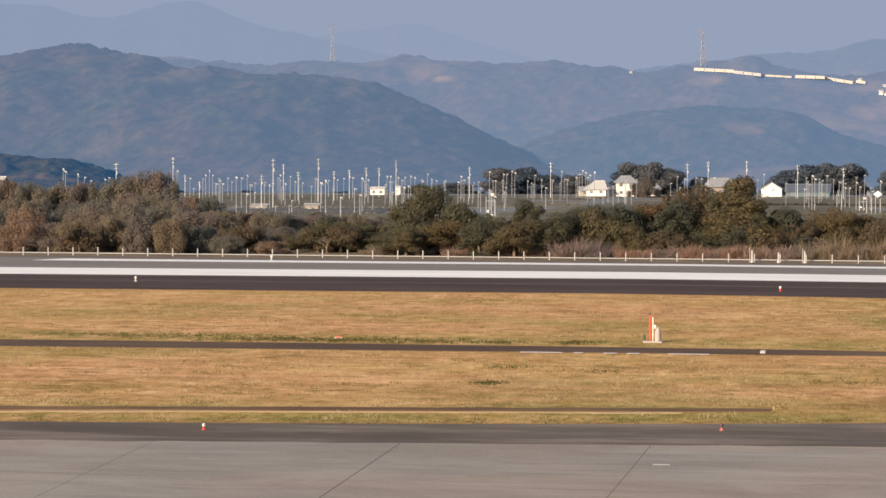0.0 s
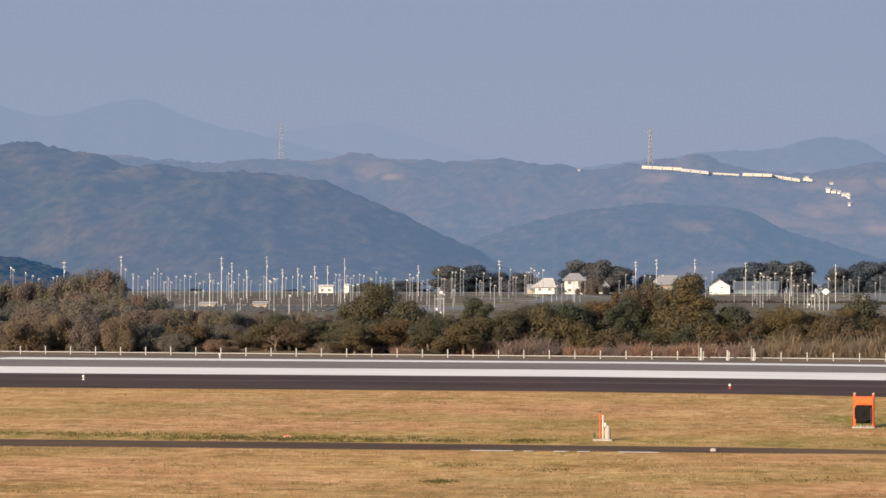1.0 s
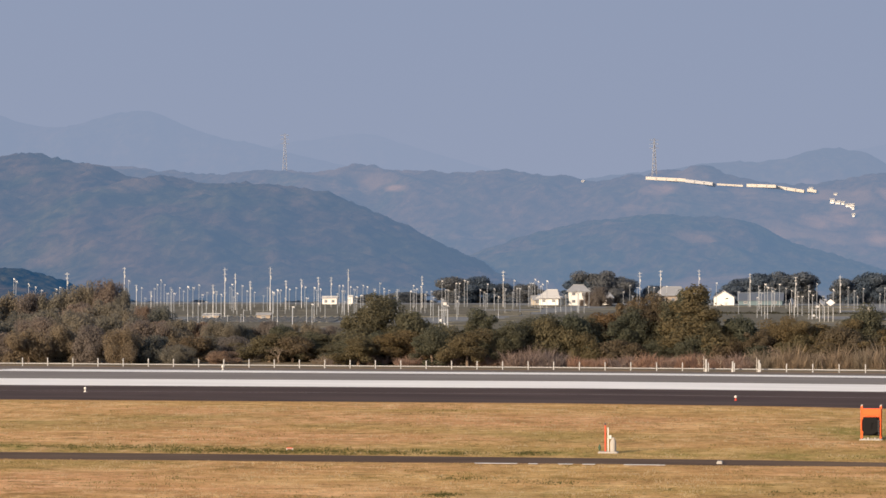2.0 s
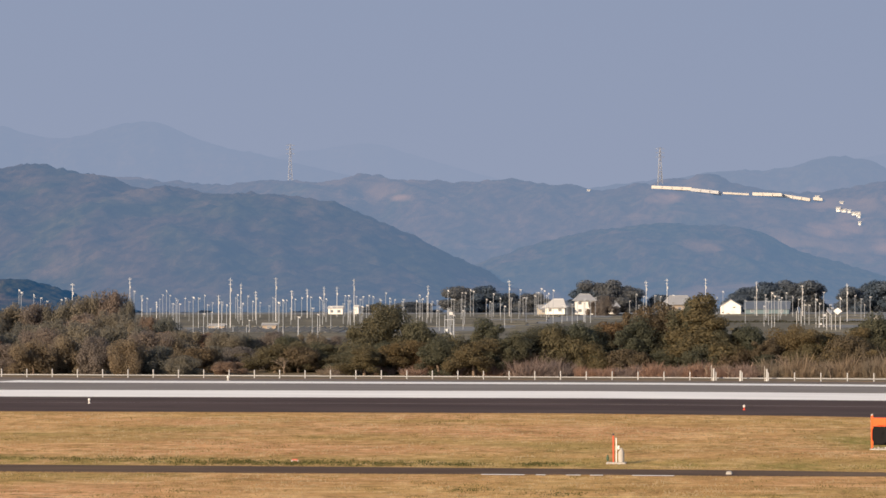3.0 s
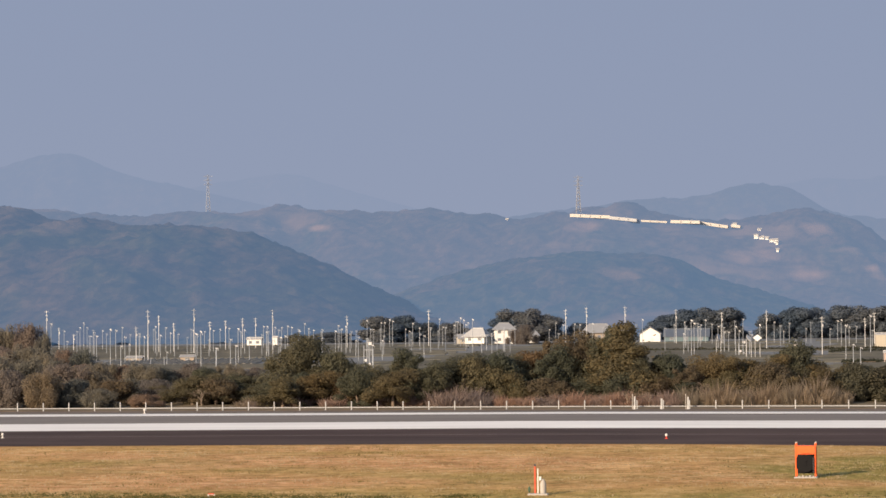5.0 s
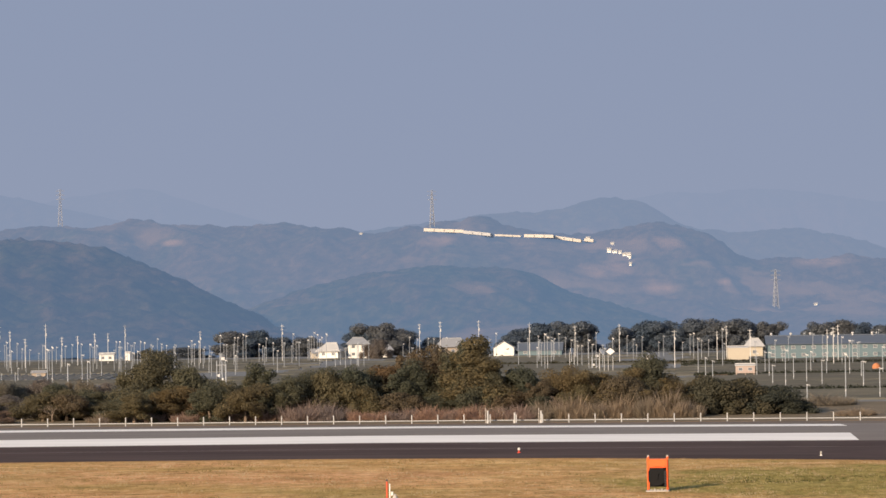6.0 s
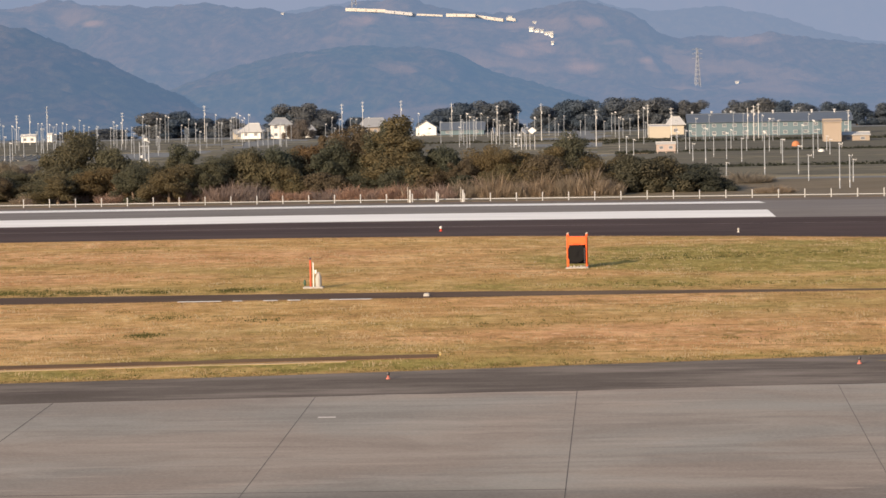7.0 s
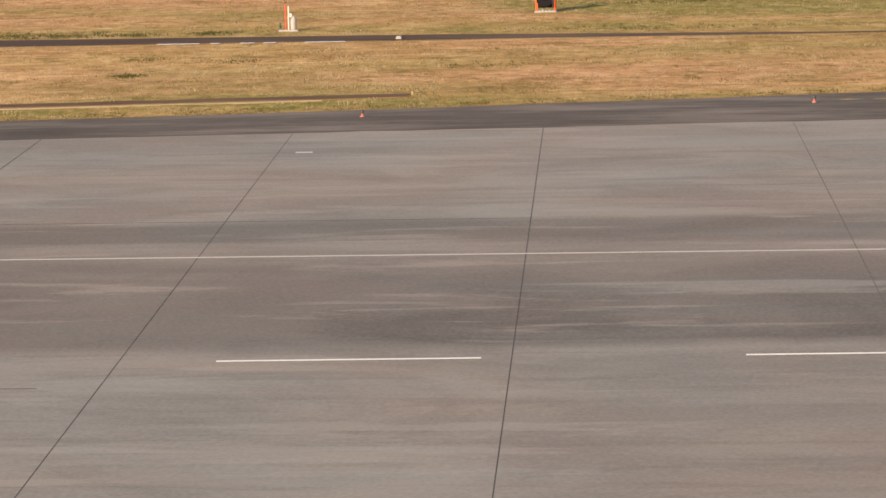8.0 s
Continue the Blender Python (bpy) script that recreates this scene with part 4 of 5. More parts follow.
planted(reeds[:1], [(-19.4, 387, 2.6, 1.8), (-15.6, 387, 3.3, 2.0), (-12.6, 387, 2.4, 1.6), (-9.6, 388, 3.1, 1.8), (-6.2, 388, 3.6, 1.9), (-3.4, 388, 3.9, 2.0), (-0.6, 388, 2.5, 1.5), (21.0, 388, 1.1, 1.8), (18.4, 416, 1.6, 2.6), (-77.4, 387, 1.3, 1.4)], "scrub along the fence")
planted(bare, [(-27.4, 384, 2.6, 1.8), (-24.6, 384, 2.3, 1.7), (-17.2, 386, 4.0, 1.7), (-84.8, 389, 3.0, 1.6), (-64.8, 387, 2.8, 1.4), (-11.4, 385, 2.6, 1.5)], "scrub along the fence")
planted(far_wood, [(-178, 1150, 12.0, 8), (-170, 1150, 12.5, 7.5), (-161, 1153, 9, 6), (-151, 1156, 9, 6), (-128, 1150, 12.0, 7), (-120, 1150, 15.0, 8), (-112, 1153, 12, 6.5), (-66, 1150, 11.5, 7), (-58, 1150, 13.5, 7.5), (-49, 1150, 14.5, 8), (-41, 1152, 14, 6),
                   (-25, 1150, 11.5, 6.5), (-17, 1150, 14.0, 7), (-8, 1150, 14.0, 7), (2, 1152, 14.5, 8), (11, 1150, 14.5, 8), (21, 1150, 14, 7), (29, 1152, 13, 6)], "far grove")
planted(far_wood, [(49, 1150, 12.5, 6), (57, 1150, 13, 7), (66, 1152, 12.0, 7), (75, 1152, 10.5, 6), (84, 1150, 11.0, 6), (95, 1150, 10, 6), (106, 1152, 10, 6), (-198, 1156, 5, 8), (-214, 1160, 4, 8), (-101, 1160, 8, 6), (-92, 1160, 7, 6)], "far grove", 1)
planted(dull[:1], [(-107.5, 1020, 6.4, 2.8), (-112.0, 1024, 4.6, 2.2)], "far grove")
forget(evergreen + deep + pines + russet + dull + reeds + far_wood + bare)

# ---- tea fields: clipped hedge rows ----
rng = np.random.default_rng(5)


def tea_rows(name, rows, mat, label, height=0.8):
    """Low rounded hedges, one mesh of rows: (x0, y0, x1, y1, width)."""
    verts, faces = [], []
    for x0, y0, x1, y1, width in rows:
        n = max(4, int(math.hypot(x1 - x0, y1 - y0) / 4))
        way = Vector((x1 - x0, y1 - y0, 0)).normalized()
        side = Vector((-way.y, way.x, 0))
        first = len(verts)
        for k in range(n + 1):
            p = Vector((x0, y0, 0)).lerp(Vector((x1, y1, 0)), k / n)
            z = land(p.x, p.y)
            for s, h in ((-0.5, 0.0), (-0.42, 0.65), (-0.15, 1.0), (0.15, 1.0), (0.42, 0.65), (0.5, 0.0)):
                q = p + side * (s * width * (1 + 0.12 * rng.normal()))
                verts.append((q.x, q.y, z + h * height * (1 + 0.10 * rng.normal()) + (0.0 if h else -0.05)))
        for k in range(n):
            a = first + 6 * k
            faces += [(a + i, a + i + 1, a + i + 7, a + i + 6) for i in range(5)]
        faces += [tuple(range(first, first + 6)), tuple(range(first + 6 * n + 5, first + 6 * n - 1, -1))]
    return tagged(new(name, mesh_of(name, verts, faces, mat)), label, "tea hedges", "", "stuff")


rows = []
y = 432.0
while y < 1030:
    gap = 2.3 + 0.006 * (y - 432)
    for x0, x1 in ((-290 - 0.1 * y, -150 + 40 * rng.random() if not 684 < y < 800 else -204.0), (-112 + 20 * rng.random(), -40 + 30 * rng.random()), (-10 + 20 * rng.random(), 90 + 0.05 * y)):
        if rng.random() > 0.04:
            rows.append((x0 + rng.random() * 4, y, x1 - rng.random() * 4, y + 0.02 * (x1 - x0) * 0.2, 1.7 + 0.003 * (y - 432)))
    y += gap + (5.0 if rng.random() < 0.07 else 0)
tea_rows("tea_hedges", rows, TEA, "rows of haze-greyed clipped tea hedges across the fields", 0.42)
pale = [(-176 + 1.7 * k, 690, -196 + 1.9 * k, 795, 0.8) for k in range(23)]
tea_rows("sheeted_tea_rows", pale, TEA_PALE, "pale grey covered tea rows running away from the fence", 0.4)


# ---- frost fans on poles in the tea fields ----
def frost_fan():
    fan = thing("frost_fan", "slim pale grey pole with a small frost fan above the tea", "frost fan", group="frost fans of the tea fields")
    pole = part("pole", rod(bmesh.new(), (0, 0, -0.3), (0, 0, 6.3), 0.085, 0.07, 8), POLE_HAZED, fan)
    part("collar", rod(bmesh.new(), (0, 0, 1.2), (0, 0, 1.5), 0.10, 0.10, 8), GALVANISED, pole)
    arm = rod(bmesh.new(), (0, 0, 6.2), (0.12, 0, 6.55), 0.05, 0.05, 6)
    part("bracket", arm, GALVANISED, fan)
    motor = part("motor", rod(bmesh.new(), (-0.10, 0, 6.66), (0.40, 0, 6.44), 0.12, 0.10, 10), FAN_WHITE, fan, "white fan motor housing")
    for turn in (20, 200):
        blade = bmesh.new()
        a = radians(turn)
        box(blade, -0.012, 0.012, -0.04, 0.04, 0.04, 0.40)
        bmesh.ops.transform(blade, matrix=Matrix.Translation((0.44, 0, 6.39)) @ Matrix.Rotation(a, 4, "X") @ Matrix.Rotation(0.4, 4, "Z"), verts=blade.verts)
        part("blade", blade, FAN_WHITE, motor)
    return fan


def utility_pole(height=10.0):
    pole = thing("utility_pole", "tall grey concrete power pole with crossarms", "power pole", group="power poles in the fields")
    part("shaft", rod(bmesh.new(), (0, 0, -0.4), (0, 0, height), 0.10, 0.07, 10), FAN_WHITE, pole)
    for z, half in ((height - 0.4, 0.62), (height - 1.3, 0.5)):
        arm = part("crossarm", boxed(-half, half, -0.045, 0.045, z - 0.045, z + 0.045), GALVANISED, pole)
        for x in (-half * 0.85, -half * 0.3, half * 0.5, half * 0.9):
            part("insulator", lathe(bmesh.new(), [(0.03, z + 0.05), (0.07, z + 0.10), (0.04, z + 0.16), (0.06, z + 0.22), (0.02, z + 0.27)], 8), WHITE, arm)
    part("transformer", rod(bmesh.new(), (0.26, 0, height - 2.7), (0.26, 0, height - 2.0), 0.17, 0.17, 10), GALVANISED, pole, "grey drum transformer")
    return pole


def stand(pattern, spots, tall=lambda k: 1.0):
    for k, (x, y, turn) in enumerate(spots):
        ob = pattern if k == 0 else copy_thing(pattern, Matrix.Identity(4))
        ob.location, ob.rotation_euler, ob.scale = (x, y, land(x, y)), (0, 0, radians(turn)), (1, 1, tall(k))


rng = np.random.default_rng(9)
# x, y and height of each fan; they stand in loose rows that close up with distance
fans = []
fans += [(-250.8, 800, 10.6), (-243.9, 780, 10), (-240.3, 780, 9.2), (-250.6, 820, 8.3), (-230.6, 760, 7.6), (-244.4, 820, 7.7), (-249.2, 840, 8.1), (-267.6, 985, 9.3), (-263, 985, 6.8), (-257.4, 985, 7.9), (-254.5, 979, 9.5), (-254.9, 985, 7.8), (-233, 905, 6), (-197.5, 771, 7.6), (-193.8, 759, 6.8), (-249.5, 985, 6.8), (-176, 703, 8.7), (-189.1, 761, 8.3), (-242.6, 985, 7.8), (-176.8, 721, 6.7), (-180.6, 741, 4.7), (-157.6, 639, 5.2), (-181.4, 761, 6.5), (-181, 763, 6.8), (-212.7, 907, 8.8), (-187.8, 807, 6.6), (-217.7, 943, 8), (-207.8, 907, 6.7), (-218.1, 963, 5.6), (-162.2, 687, 1.9), (-155.2, 671, 2.3), (-158.7, 689, 3.2)]
fans += [(-200.9, 909, 7.4), (-130, 591, 7.9), (-133.8, 613, 8.3), (-213.9, 985, 6.1), (-126.2, 593, 4.9), (-198.4, 927, 7.1), (-126.3, 593, 4.9), (-208.5, 985, 6.8), (-201.2, 965, 7.3), (-133.7, 643, 6.4), (-120.1, 583, 5.5), (-145.5, 709, 8.5), (-180.5, 889, 7.5), (-150.4, 747, 6), (-193.4, 985, 7.6), (-158.8, 813, 7.2), (-177.7, 911, 8.4), (-189.5, 985, 7.2), (-128.9, 677, 6.5), (-187.2, 985, 7.2), (-137.6, 729, 6.5), (-185.1, 985, 7.6), (-173.6, 931, 7.8), (-181, 985, 5.9), (-179.3, 985, 8.4), (-177.9, 985, 6.6), (-176.2, 985, 6.1), (-139.9, 817, 7.2), (-155.8, 915, 8.4), (-151.4, 895, 7.5), (-145.3, 867, 8.3), (-144.4, 869, 6)]
fans += [(-130.5, 795, 4.6), (-157.1, 893, 4.8), (-157.8, 985, 9.2), (-155.7, 985, 6.1), (-153, 985, 8.4), (-151.9, 985, 8.4), (-150.1, 985, 9.4), (-149.1, 985, 8.9), (-117, 755, 4.9), (-103.1, 651, 4.7), (-142.9, 973, 6.3), (-141.7, 973, 5.6), (-140.5, 973, 8.2), (-139.9, 985, 6.5), (-109.2, 777, 5.9), (-133.1, 985, 9.4), (-132.1, 985, 6.7), (-128.1, 985, 7.3), (-126.9, 985, 8.4), (-124.7, 975, 9.8), (-124.9, 985, 9), (-115.8, 919, 8.1), (-123.4, 985, 8.1), (-108.5, 877, 10), (-102.7, 851, 5.5), (-107.4, 903, 5.1), (-96, 985, 5.5), (-93.8, 985, 7.7)]
fans += [(-91.3, 985, 7), (-87.5, 985, 7.3), (-85.7, 985, 7), (-81.4, 985, 7.4), (-64.7, 985, 8.5), (-54.1, 985, 6.6), (-40.4, 779, 5.7), (-50.6, 985, 7.4), (-37, 751, 9.3), (-36.3, 751, 8.5), (-46.1, 985, 5.9), (-45.3, 985, 6.5), (-43.7, 985, 8.1), (-40.8, 967, 6.9), (-34.8, 865, 7.2), (-30.8, 807, 5.9), (-30, 817, 5.8), (-25.9, 753, 7.6), (-25, 753, 6.5), (-31.3, 985, 8.2), (-22, 755, 5.4), (-19.8, 755, 7.9), (-21, 985, 7.1), (-17.6, 969, 4.3), (-16, 985, 6.7), (-10.5, 985, 4.9), (-13.1, 933, 2.4), (-2.5, 927, 5.5), (-0.1, 985, 7.3), (1, 923, 8.3), (1.5, 647, 8)]
fans += [(3.4, 921, 6.2), (2.8, 595, 4.4), (5.8, 955, 5.7), (4.2, 593, 3.8), (1.6, 481, 1.8), (8.3, 779, 9.9), (13.6, 621, 4.9), (16.4, 663, 4.7), (15.8, 607, 5.2), (14.4, 533, 3.6), (22.8, 805, 6.6), (26.1, 849, 3.5), (15.8, 505, 6.6), (19.4, 569, 4.7), (15.9, 417, 2.7), (21, 547, 5.3), (26.1, 653, 4.8), (22.9, 527, 4.5), (28.7, 635, 4.7), (39.6, 783, 7.3), (22.1, 433, 6.6), (32.6, 617, 7.3), (33.5, 591, 3.3), (28.4, 497, 4.6), (27, 433, 4.5), (27.4, 417, 3.6), (60.1, 907, 6.8), (36.8, 545, 7.3), (42.1, 609, 5), (45.5, 631, 3.3), (41.9, 573, 3.4), (30.2, 397, 6)]
fans += [(31.7, 399, 4.3), (33.3, 413, 3.1), (40.7, 637, 5.7), (33, 951, 5.3), (48.6, 871, 5.2)]
spots = [(x, y, float(rng.normal() * 25)) for x, y, tall in fans]
stand(frost_fan(), spots, lambda k: fans[k][2] / 6.6)


def far_fans(spots):
    """The farther fans of the fields in one mesh: pole, tilted motor and blade of each."""
    bm = bmesh.new()
    for x, y, s in spots:
        z = land(x, y)
        rod(bm, (x, y, z - 0.3), (x, y, z + 6.3 * s), 0.08, 0.065, 5)
        rod(bm, (x - 0.2, y, z + 6.5 * s), (x + 0.4, y - 0.2, z + 6.32 * s), 0.11, 0.09, 5)
        rod(bm, (x + 0.42, y - 0.2, z + 6.3 * s - 0.38), (x + 0.46, y - 0.2, z + 6.3 * s + 0.38), 0.04, 0.04, 4)
    ob = part("distant_frost_fans", bm, POLE_HAZED)
    tagged(ob, "many slim grey frost fan poles far out in the tea", "frost fans", "", "stuff")


crowd = []
for _ in range(36):
    y = 700 + 280 * rng.random()
    crowd.append((float(y * (-0.272 + 0.12 * rng.random())), float(y), float(0.75 + 0.5 * rng.random())))
for _ in range(44):
    y = 780 + 220 * rng.random()
    crowd.append((float(y * (-0.16 + 0.24 * rng.random())), float(y), float(0.8 + 0.5 * rng.random())))
far_fans(crowd)
poles = [(-264.8, 985, 7.9), (-238, 903, 6.7), (-183.6, 761, 9.2), (-210.9, 925, 9.7), (-269.1, 985, 14), (-235.2, 800, 12.5), (-185.6, 783, 13.7), (-215.8, 925, 12.2), (-200.7, 909, 14.3), (-199.5, 927, 10), (-200.7, 957, 10.1), (-200.7, 985, 10.6), (-196.2, 985, 10.6), (-172.1, 891, 13.7), (-162, 969, 11), (-136.8, 985, 12.6), (-90.4, 985, 12.2), (-83.4, 985, 12.9), (-70.5, 985, 13), (-53.5, 985, 11.8), (-38.3, 985, 10.7), (-20.8, 869, 11.7), (7.8, 875, 9.2), (11.5, 951, 10.3), (15.4, 771, 9.8), (37.5, 785, 10), (40.9, 829, 10.5), (61.2, 983, 7.3), (71.2, 895, 8), (-4.2, 773, 9.8), (38.1, 833, 9.3)]
stand(utility_pole(), [(x, y, float(rng.normal() * 20)) for x, y, tall in poles], lambda k: poles[k][2] / 10)


# ---- houses and sheds beyond the fields ----
def house(name, label, x, y, width, depth, wall_h, roof_h, wall_mat, roof_mat, turn=0.0, hip=0.0, eaves=0.5, windows=0, storeys=1, base=None, stilts=0.0, category="house"):
    """A thing with walls, a gabled or hipped roof with eaves and thickness, and windows with frames."""
    z = land(x, y) if base is None else base
    home = thing(name, label, category, (x, y, z), turn)
    if stilts:
        for sx in (-0.45, 0, 0.45):
            for sy in (-0.4, 0.4):
                part("stilt", boxed(sx * width - 0.08, sx * width + 0.08, sy * depth - 0.08, sy * depth + 0.08, -0.2, stilts + 0.05), wall_mat, home)
    w, d, s = width / 2, depth / 2, stilts
    wall = bmesh.new()
    box(wall, -w, w, -d, d, s - (0.3 if not stilts else 0), s + wall_h)
    if not hip:
        for end in (-w, w - 0.15):
            tri = [wall.verts.new(p) for p in ((end, -d, s + wall_h), (end, d, s + wall_h), (end, 0, s + wall_h + roof_h * 0.97), (end + 0.15, -d, s + wall_h), (end + 0.15, d, s + wall_h), (end + 0.15, 0, s + wall_h + roof_h * 0.97))]
            for f in ((0, 1, 2), (5, 4, 3), (0, 2, 5, 3), (2, 1, 4, 5), (1, 0, 3, 4)):
                wall.faces.new([tri[i] for i in f])
    body = part("wall", wall, wall_mat, home)
    roof = bmesh.new()
    e, top, low = eaves, s + wall_h + roof_h, s + wall_h - eaves * roof_h / d * 0.8
    run = w + e - hip
    ring = [(-w - e, -d - e, low), (w + e, -d - e, low), (w + e, d + e, low), (-w - e, d + e, low), (-run, 0, top), (run, 0, top)]
    v = [roof.verts.new(p) for p in ring] + [roof.verts.new((a, b, c + 0.18)) for a, b, c in ring]
    for f in ((0, 1, 5, 4), (2, 3, 4, 5)) + (((1, 2, 5), (3, 0, 4)) if hip else ()):
        roof.faces.new([v[i + 6] for i in f])
        roof.faces.new([v[i] for i in f[::-1]])
    for a, b in ((0, 1), (1, 2), (2, 3), (3, 0)) if hip else ((0, 1), (1, 5), (5, 2), (2, 3), (3, 4), (4, 0)):
        roof.faces.new((v[a], v[b], v[b + 6], v[a + 6]))
    cover = part("roof", roof, roof_mat, home)
    part("ridge", boxed(-run, run, -0.18, 0.18, top + 0.08, top + 0.34), roof_mat, cover)
    for level in range(storeys):
        for k in range(windows):
            cx = -w + width * (k + 0.5) / windows
            cz = s + wall_h * (level + 0.55) / storeys
            ww, wh = min(1.1, 0.38 * width / windows), min(0.9, 0.36 * wall_h / storeys)
            frame_mesh = bmesh.new()
            for a in ((cx - ww / 2 - 0.08, cx - ww / 2, cz - wh / 2, cz + wh / 2), (cx + ww / 2, cx + ww / 2 + 0.08, cz - wh / 2, cz + wh / 2),
                      (cx - ww / 2 - 0.08, cx + ww / 2 + 0.08, cz + wh / 2, cz + wh / 2 + 0.08), (cx - ww / 2 - 0.08, cx + ww / 2 + 0.08, cz - wh / 2 - 0.1, cz - wh / 2)):
                box(frame_mesh, a[0], a[1], -d - 0.07, -d - 0.003, a[2], a[3])
            part("window_frame", frame_mesh, GALVANISED, body)
            part("window", boxed(cx - ww / 2, cx + ww / 2, -d - 0.03, -d - 0.004, cz - wh / 2, cz + wh / 2), GLASS, body)
    return home


house("house", "two-storey white plastered house with a grey tiled hip roof", -117.4, 1040, 7.0, 7.0, 5.2, 1.9, PLASTER, TILE_GREY, 8, 2.4, 0.8, 2, 2)
house("house", "pale-roofed farmhouse with a swept hip roof", -126.3, 1036, 7.2, 7.5, 3.0, 2.4, PLASTER, TILE_PALE, -12, 2.6, 1.0, 2)
house("house", "low white wing of the farmhouse under a grey tiled roof", -109.5, 1041, 8.0, 6.0, 2.9, 1.7, PLASTER, TILE_GREY, 4, 1.8, 0.8, 3)
house("house", "small outbuilding with a dark tiled roof", -133.0, 1044, 3.0, 4.0, 2.0, 1.2, CREAM, TILE_GREY, 20, 0, 0.5, 1)
house("barn", "small white gabled barn end-on to the field", -64.2, 1020, 6.0, 7.0, 3.2, 2.2, PLASTER, TILE_GREY, 90, 0, 0.4, 0, category="barn")
house("barn", "long low shed with a blue-grey sheet roof", -53.0, 1046, 15.5, 9.0, 1.9, 2.4, WALL_TEAL, ROOF_BLUE, 0, 0, 0.5, 3, category="barn")
house("house", "grey tiled house half hidden by the pines", -84.0, 1040, 10.0, 8.0, 3.8, 2.6, TAN, TILE_GREY, 10, 2.5, 0.8, 3)
house("house", "grey tiled farmhouse among the frost fans", -76.5, 1060, 6.0, 7.0, 3.4, 2.2, CREAM, TILE_GREY, -6, 2.0, 0.7, 2)
house("shed", "small white flat-roofed field shed", -207.5, 1040, 5.2, 4.0, 2.4, 0.5, PLASTER, TILE_PALE, 4, 0, 0.3, 2, category="shed")
house("shed", "narrow white pump house in the field", -200.0, 1040, 1.8, 1.8, 2.8, 0.4, PLASTER, TILE_PALE, 0, 0, 0.1, 0, category="shed")
house("shed", "low cream field shed with an open side", -169.5, 760, 3.6, 2.4, 1.1, 0.3, TAN, TILE_GREY, 5, 0, 0.3, 1, category="shed")
house("shed", "low tan tin-roofed field shed", -186.0, 770, 4.4, 2.4, 0.8, 0.3, TAN, TILE_GREY, -5, 0, 0.3, 1, category="shed")
house("house", "orange-walled house with a white roof edge", -352.5, 1040, 8.0, 8.0, 4.4, 2.0, TAN, TILE_PALE, 0, 0, 0.8, 2)
house("warehouse", "plain cream box-shaped warehouse", 14.2, 900, 6.2, 7.0, 3.9, 0.4, CREAM, TILE_PALE, 3, 0, 0.1, 0, category="warehouse")
house("house", "small house with a pale hip roof", 19.6, 915, 5.0, 6.0, 4.4, 2.0, CREAM, TILE_PALE, 0, 1.8, 0.7, 1)
house("factory", "long two-storey teal tea factory with a blue-grey roof", 48.5, 920, 50.0, 14.0, 4.6, 2.4, WALL_TEAL, ROOF_BLUE, 1, 0, 0.6, 16, 2, category="factory")
house("house", "tan boxy building with a brown roof", 56.2, 760, 4.5, 5.0, 5.2, 0.6, TAN, TAN, 0, 0, 0.2, 0, category="house")
house("shed", "low tan lean-to beside the boxy building", 62.5, 765, 7.0, 5.0, 1.8, 0.6, TAN, TILE_PALE, 0, 0, 0.3, 2, category="shed")
house("hut", "pinkish tin hut raised on stilts in the tea field", 11.2, 622, 4.0, 2.6, 1.5, 0.25, simple("faded_pink_tin", (0.40, 0.32, 0.285), 0.8, 0, 0.3, 1), TILE_PALE, 0, 0, 0.15, 2, stilts=0.8, category="hut")
for x, y in ((25.0, 935), (31.0, 935), (37, 935), (43.5, 935), (50, 935), (56, 935), (62, 935), (69, 935)):
    vent = thing("roof_vent", "pale round ventilator on the factory roof", "ventilator", (x, 920, land(x, 920) + 6.9), group="factory roof vents")
    part("neck", rod(bmesh.new(), (0, 0, -0.2), (0, 0, 0.7), 0.3, 0.3, 8), GALVANISED, vent)
    part("cowl", lathe(bmesh.new(), [(0.3, 0.6), (0.45, 0.75), (0.45, 1.0), (0.15, 1.2)], 10), GALVANISED, vent)


def dome(name, label, x, y, r, h, mat, category):
    cover = thing(name, label, category, (x, y, land(x, y)))
    part("cover", lathe(bmesh.new(), [(r, -0.1), (r * 0.98, h * 0.5), (r * 0.75, h * 0.82), (r * 0.35, h * 0.98), (0.05, h)], 12), mat, cover)
    part("skirt", lathe(bmesh.new(), [(r * 1.05, -0.1), (r * 1.06, 0.15), (r * 1.0, 0.25)], 12), WHITE, cover)
    return cover


dome("covered_heap", "orange tarpaulin over a heap in the field", 42.2, 683, 1.0, 1.7, simple("faded_orange_tarpaulin", (0.42, 0.17, 0.08), 0.8, 0, 0.3, 1), "covered heap")
dome("water_tank", "grey-white round water tank on the field", -12.9, 905, 0.8, 2.2, CONCRETE, "water tank")
dome("water_tank", "small white round tank by the pole", 43.0, 612, 0.7, 0.9, WHITE, "water tank")
for x, y, tilt in ((-21.6, 720, 40), (-19.4, 716, -35), (-30.5, 760, 80)):
    panel = thing("tilted_panel", "bright tilted white sheet on posts among the tea", "panel", (x, y, land(x, y)), 20, "white panels in the field")
    for dx in (-0.6, 0.6):
        part("post", rod(bmesh.new(), (dx, 0, -0.2), (dx, 0, 4.6), 0.07, 0.07, 6), GALVANISED, panel)
    slab = boxed(-0.7, 0.7, -0.9, 0.9, -0.05, 0.05)
    bmesh.ops.transform(slab, matrix=Matrix.Translation((0, 0, 4.9)) @ Matrix.Rotation(radians(tilt), 4, "Y") @ Matrix.Rotation(radians(35), 4, "X"), verts=slab.verts)
    part("sheet", slab, WHITE, panel)


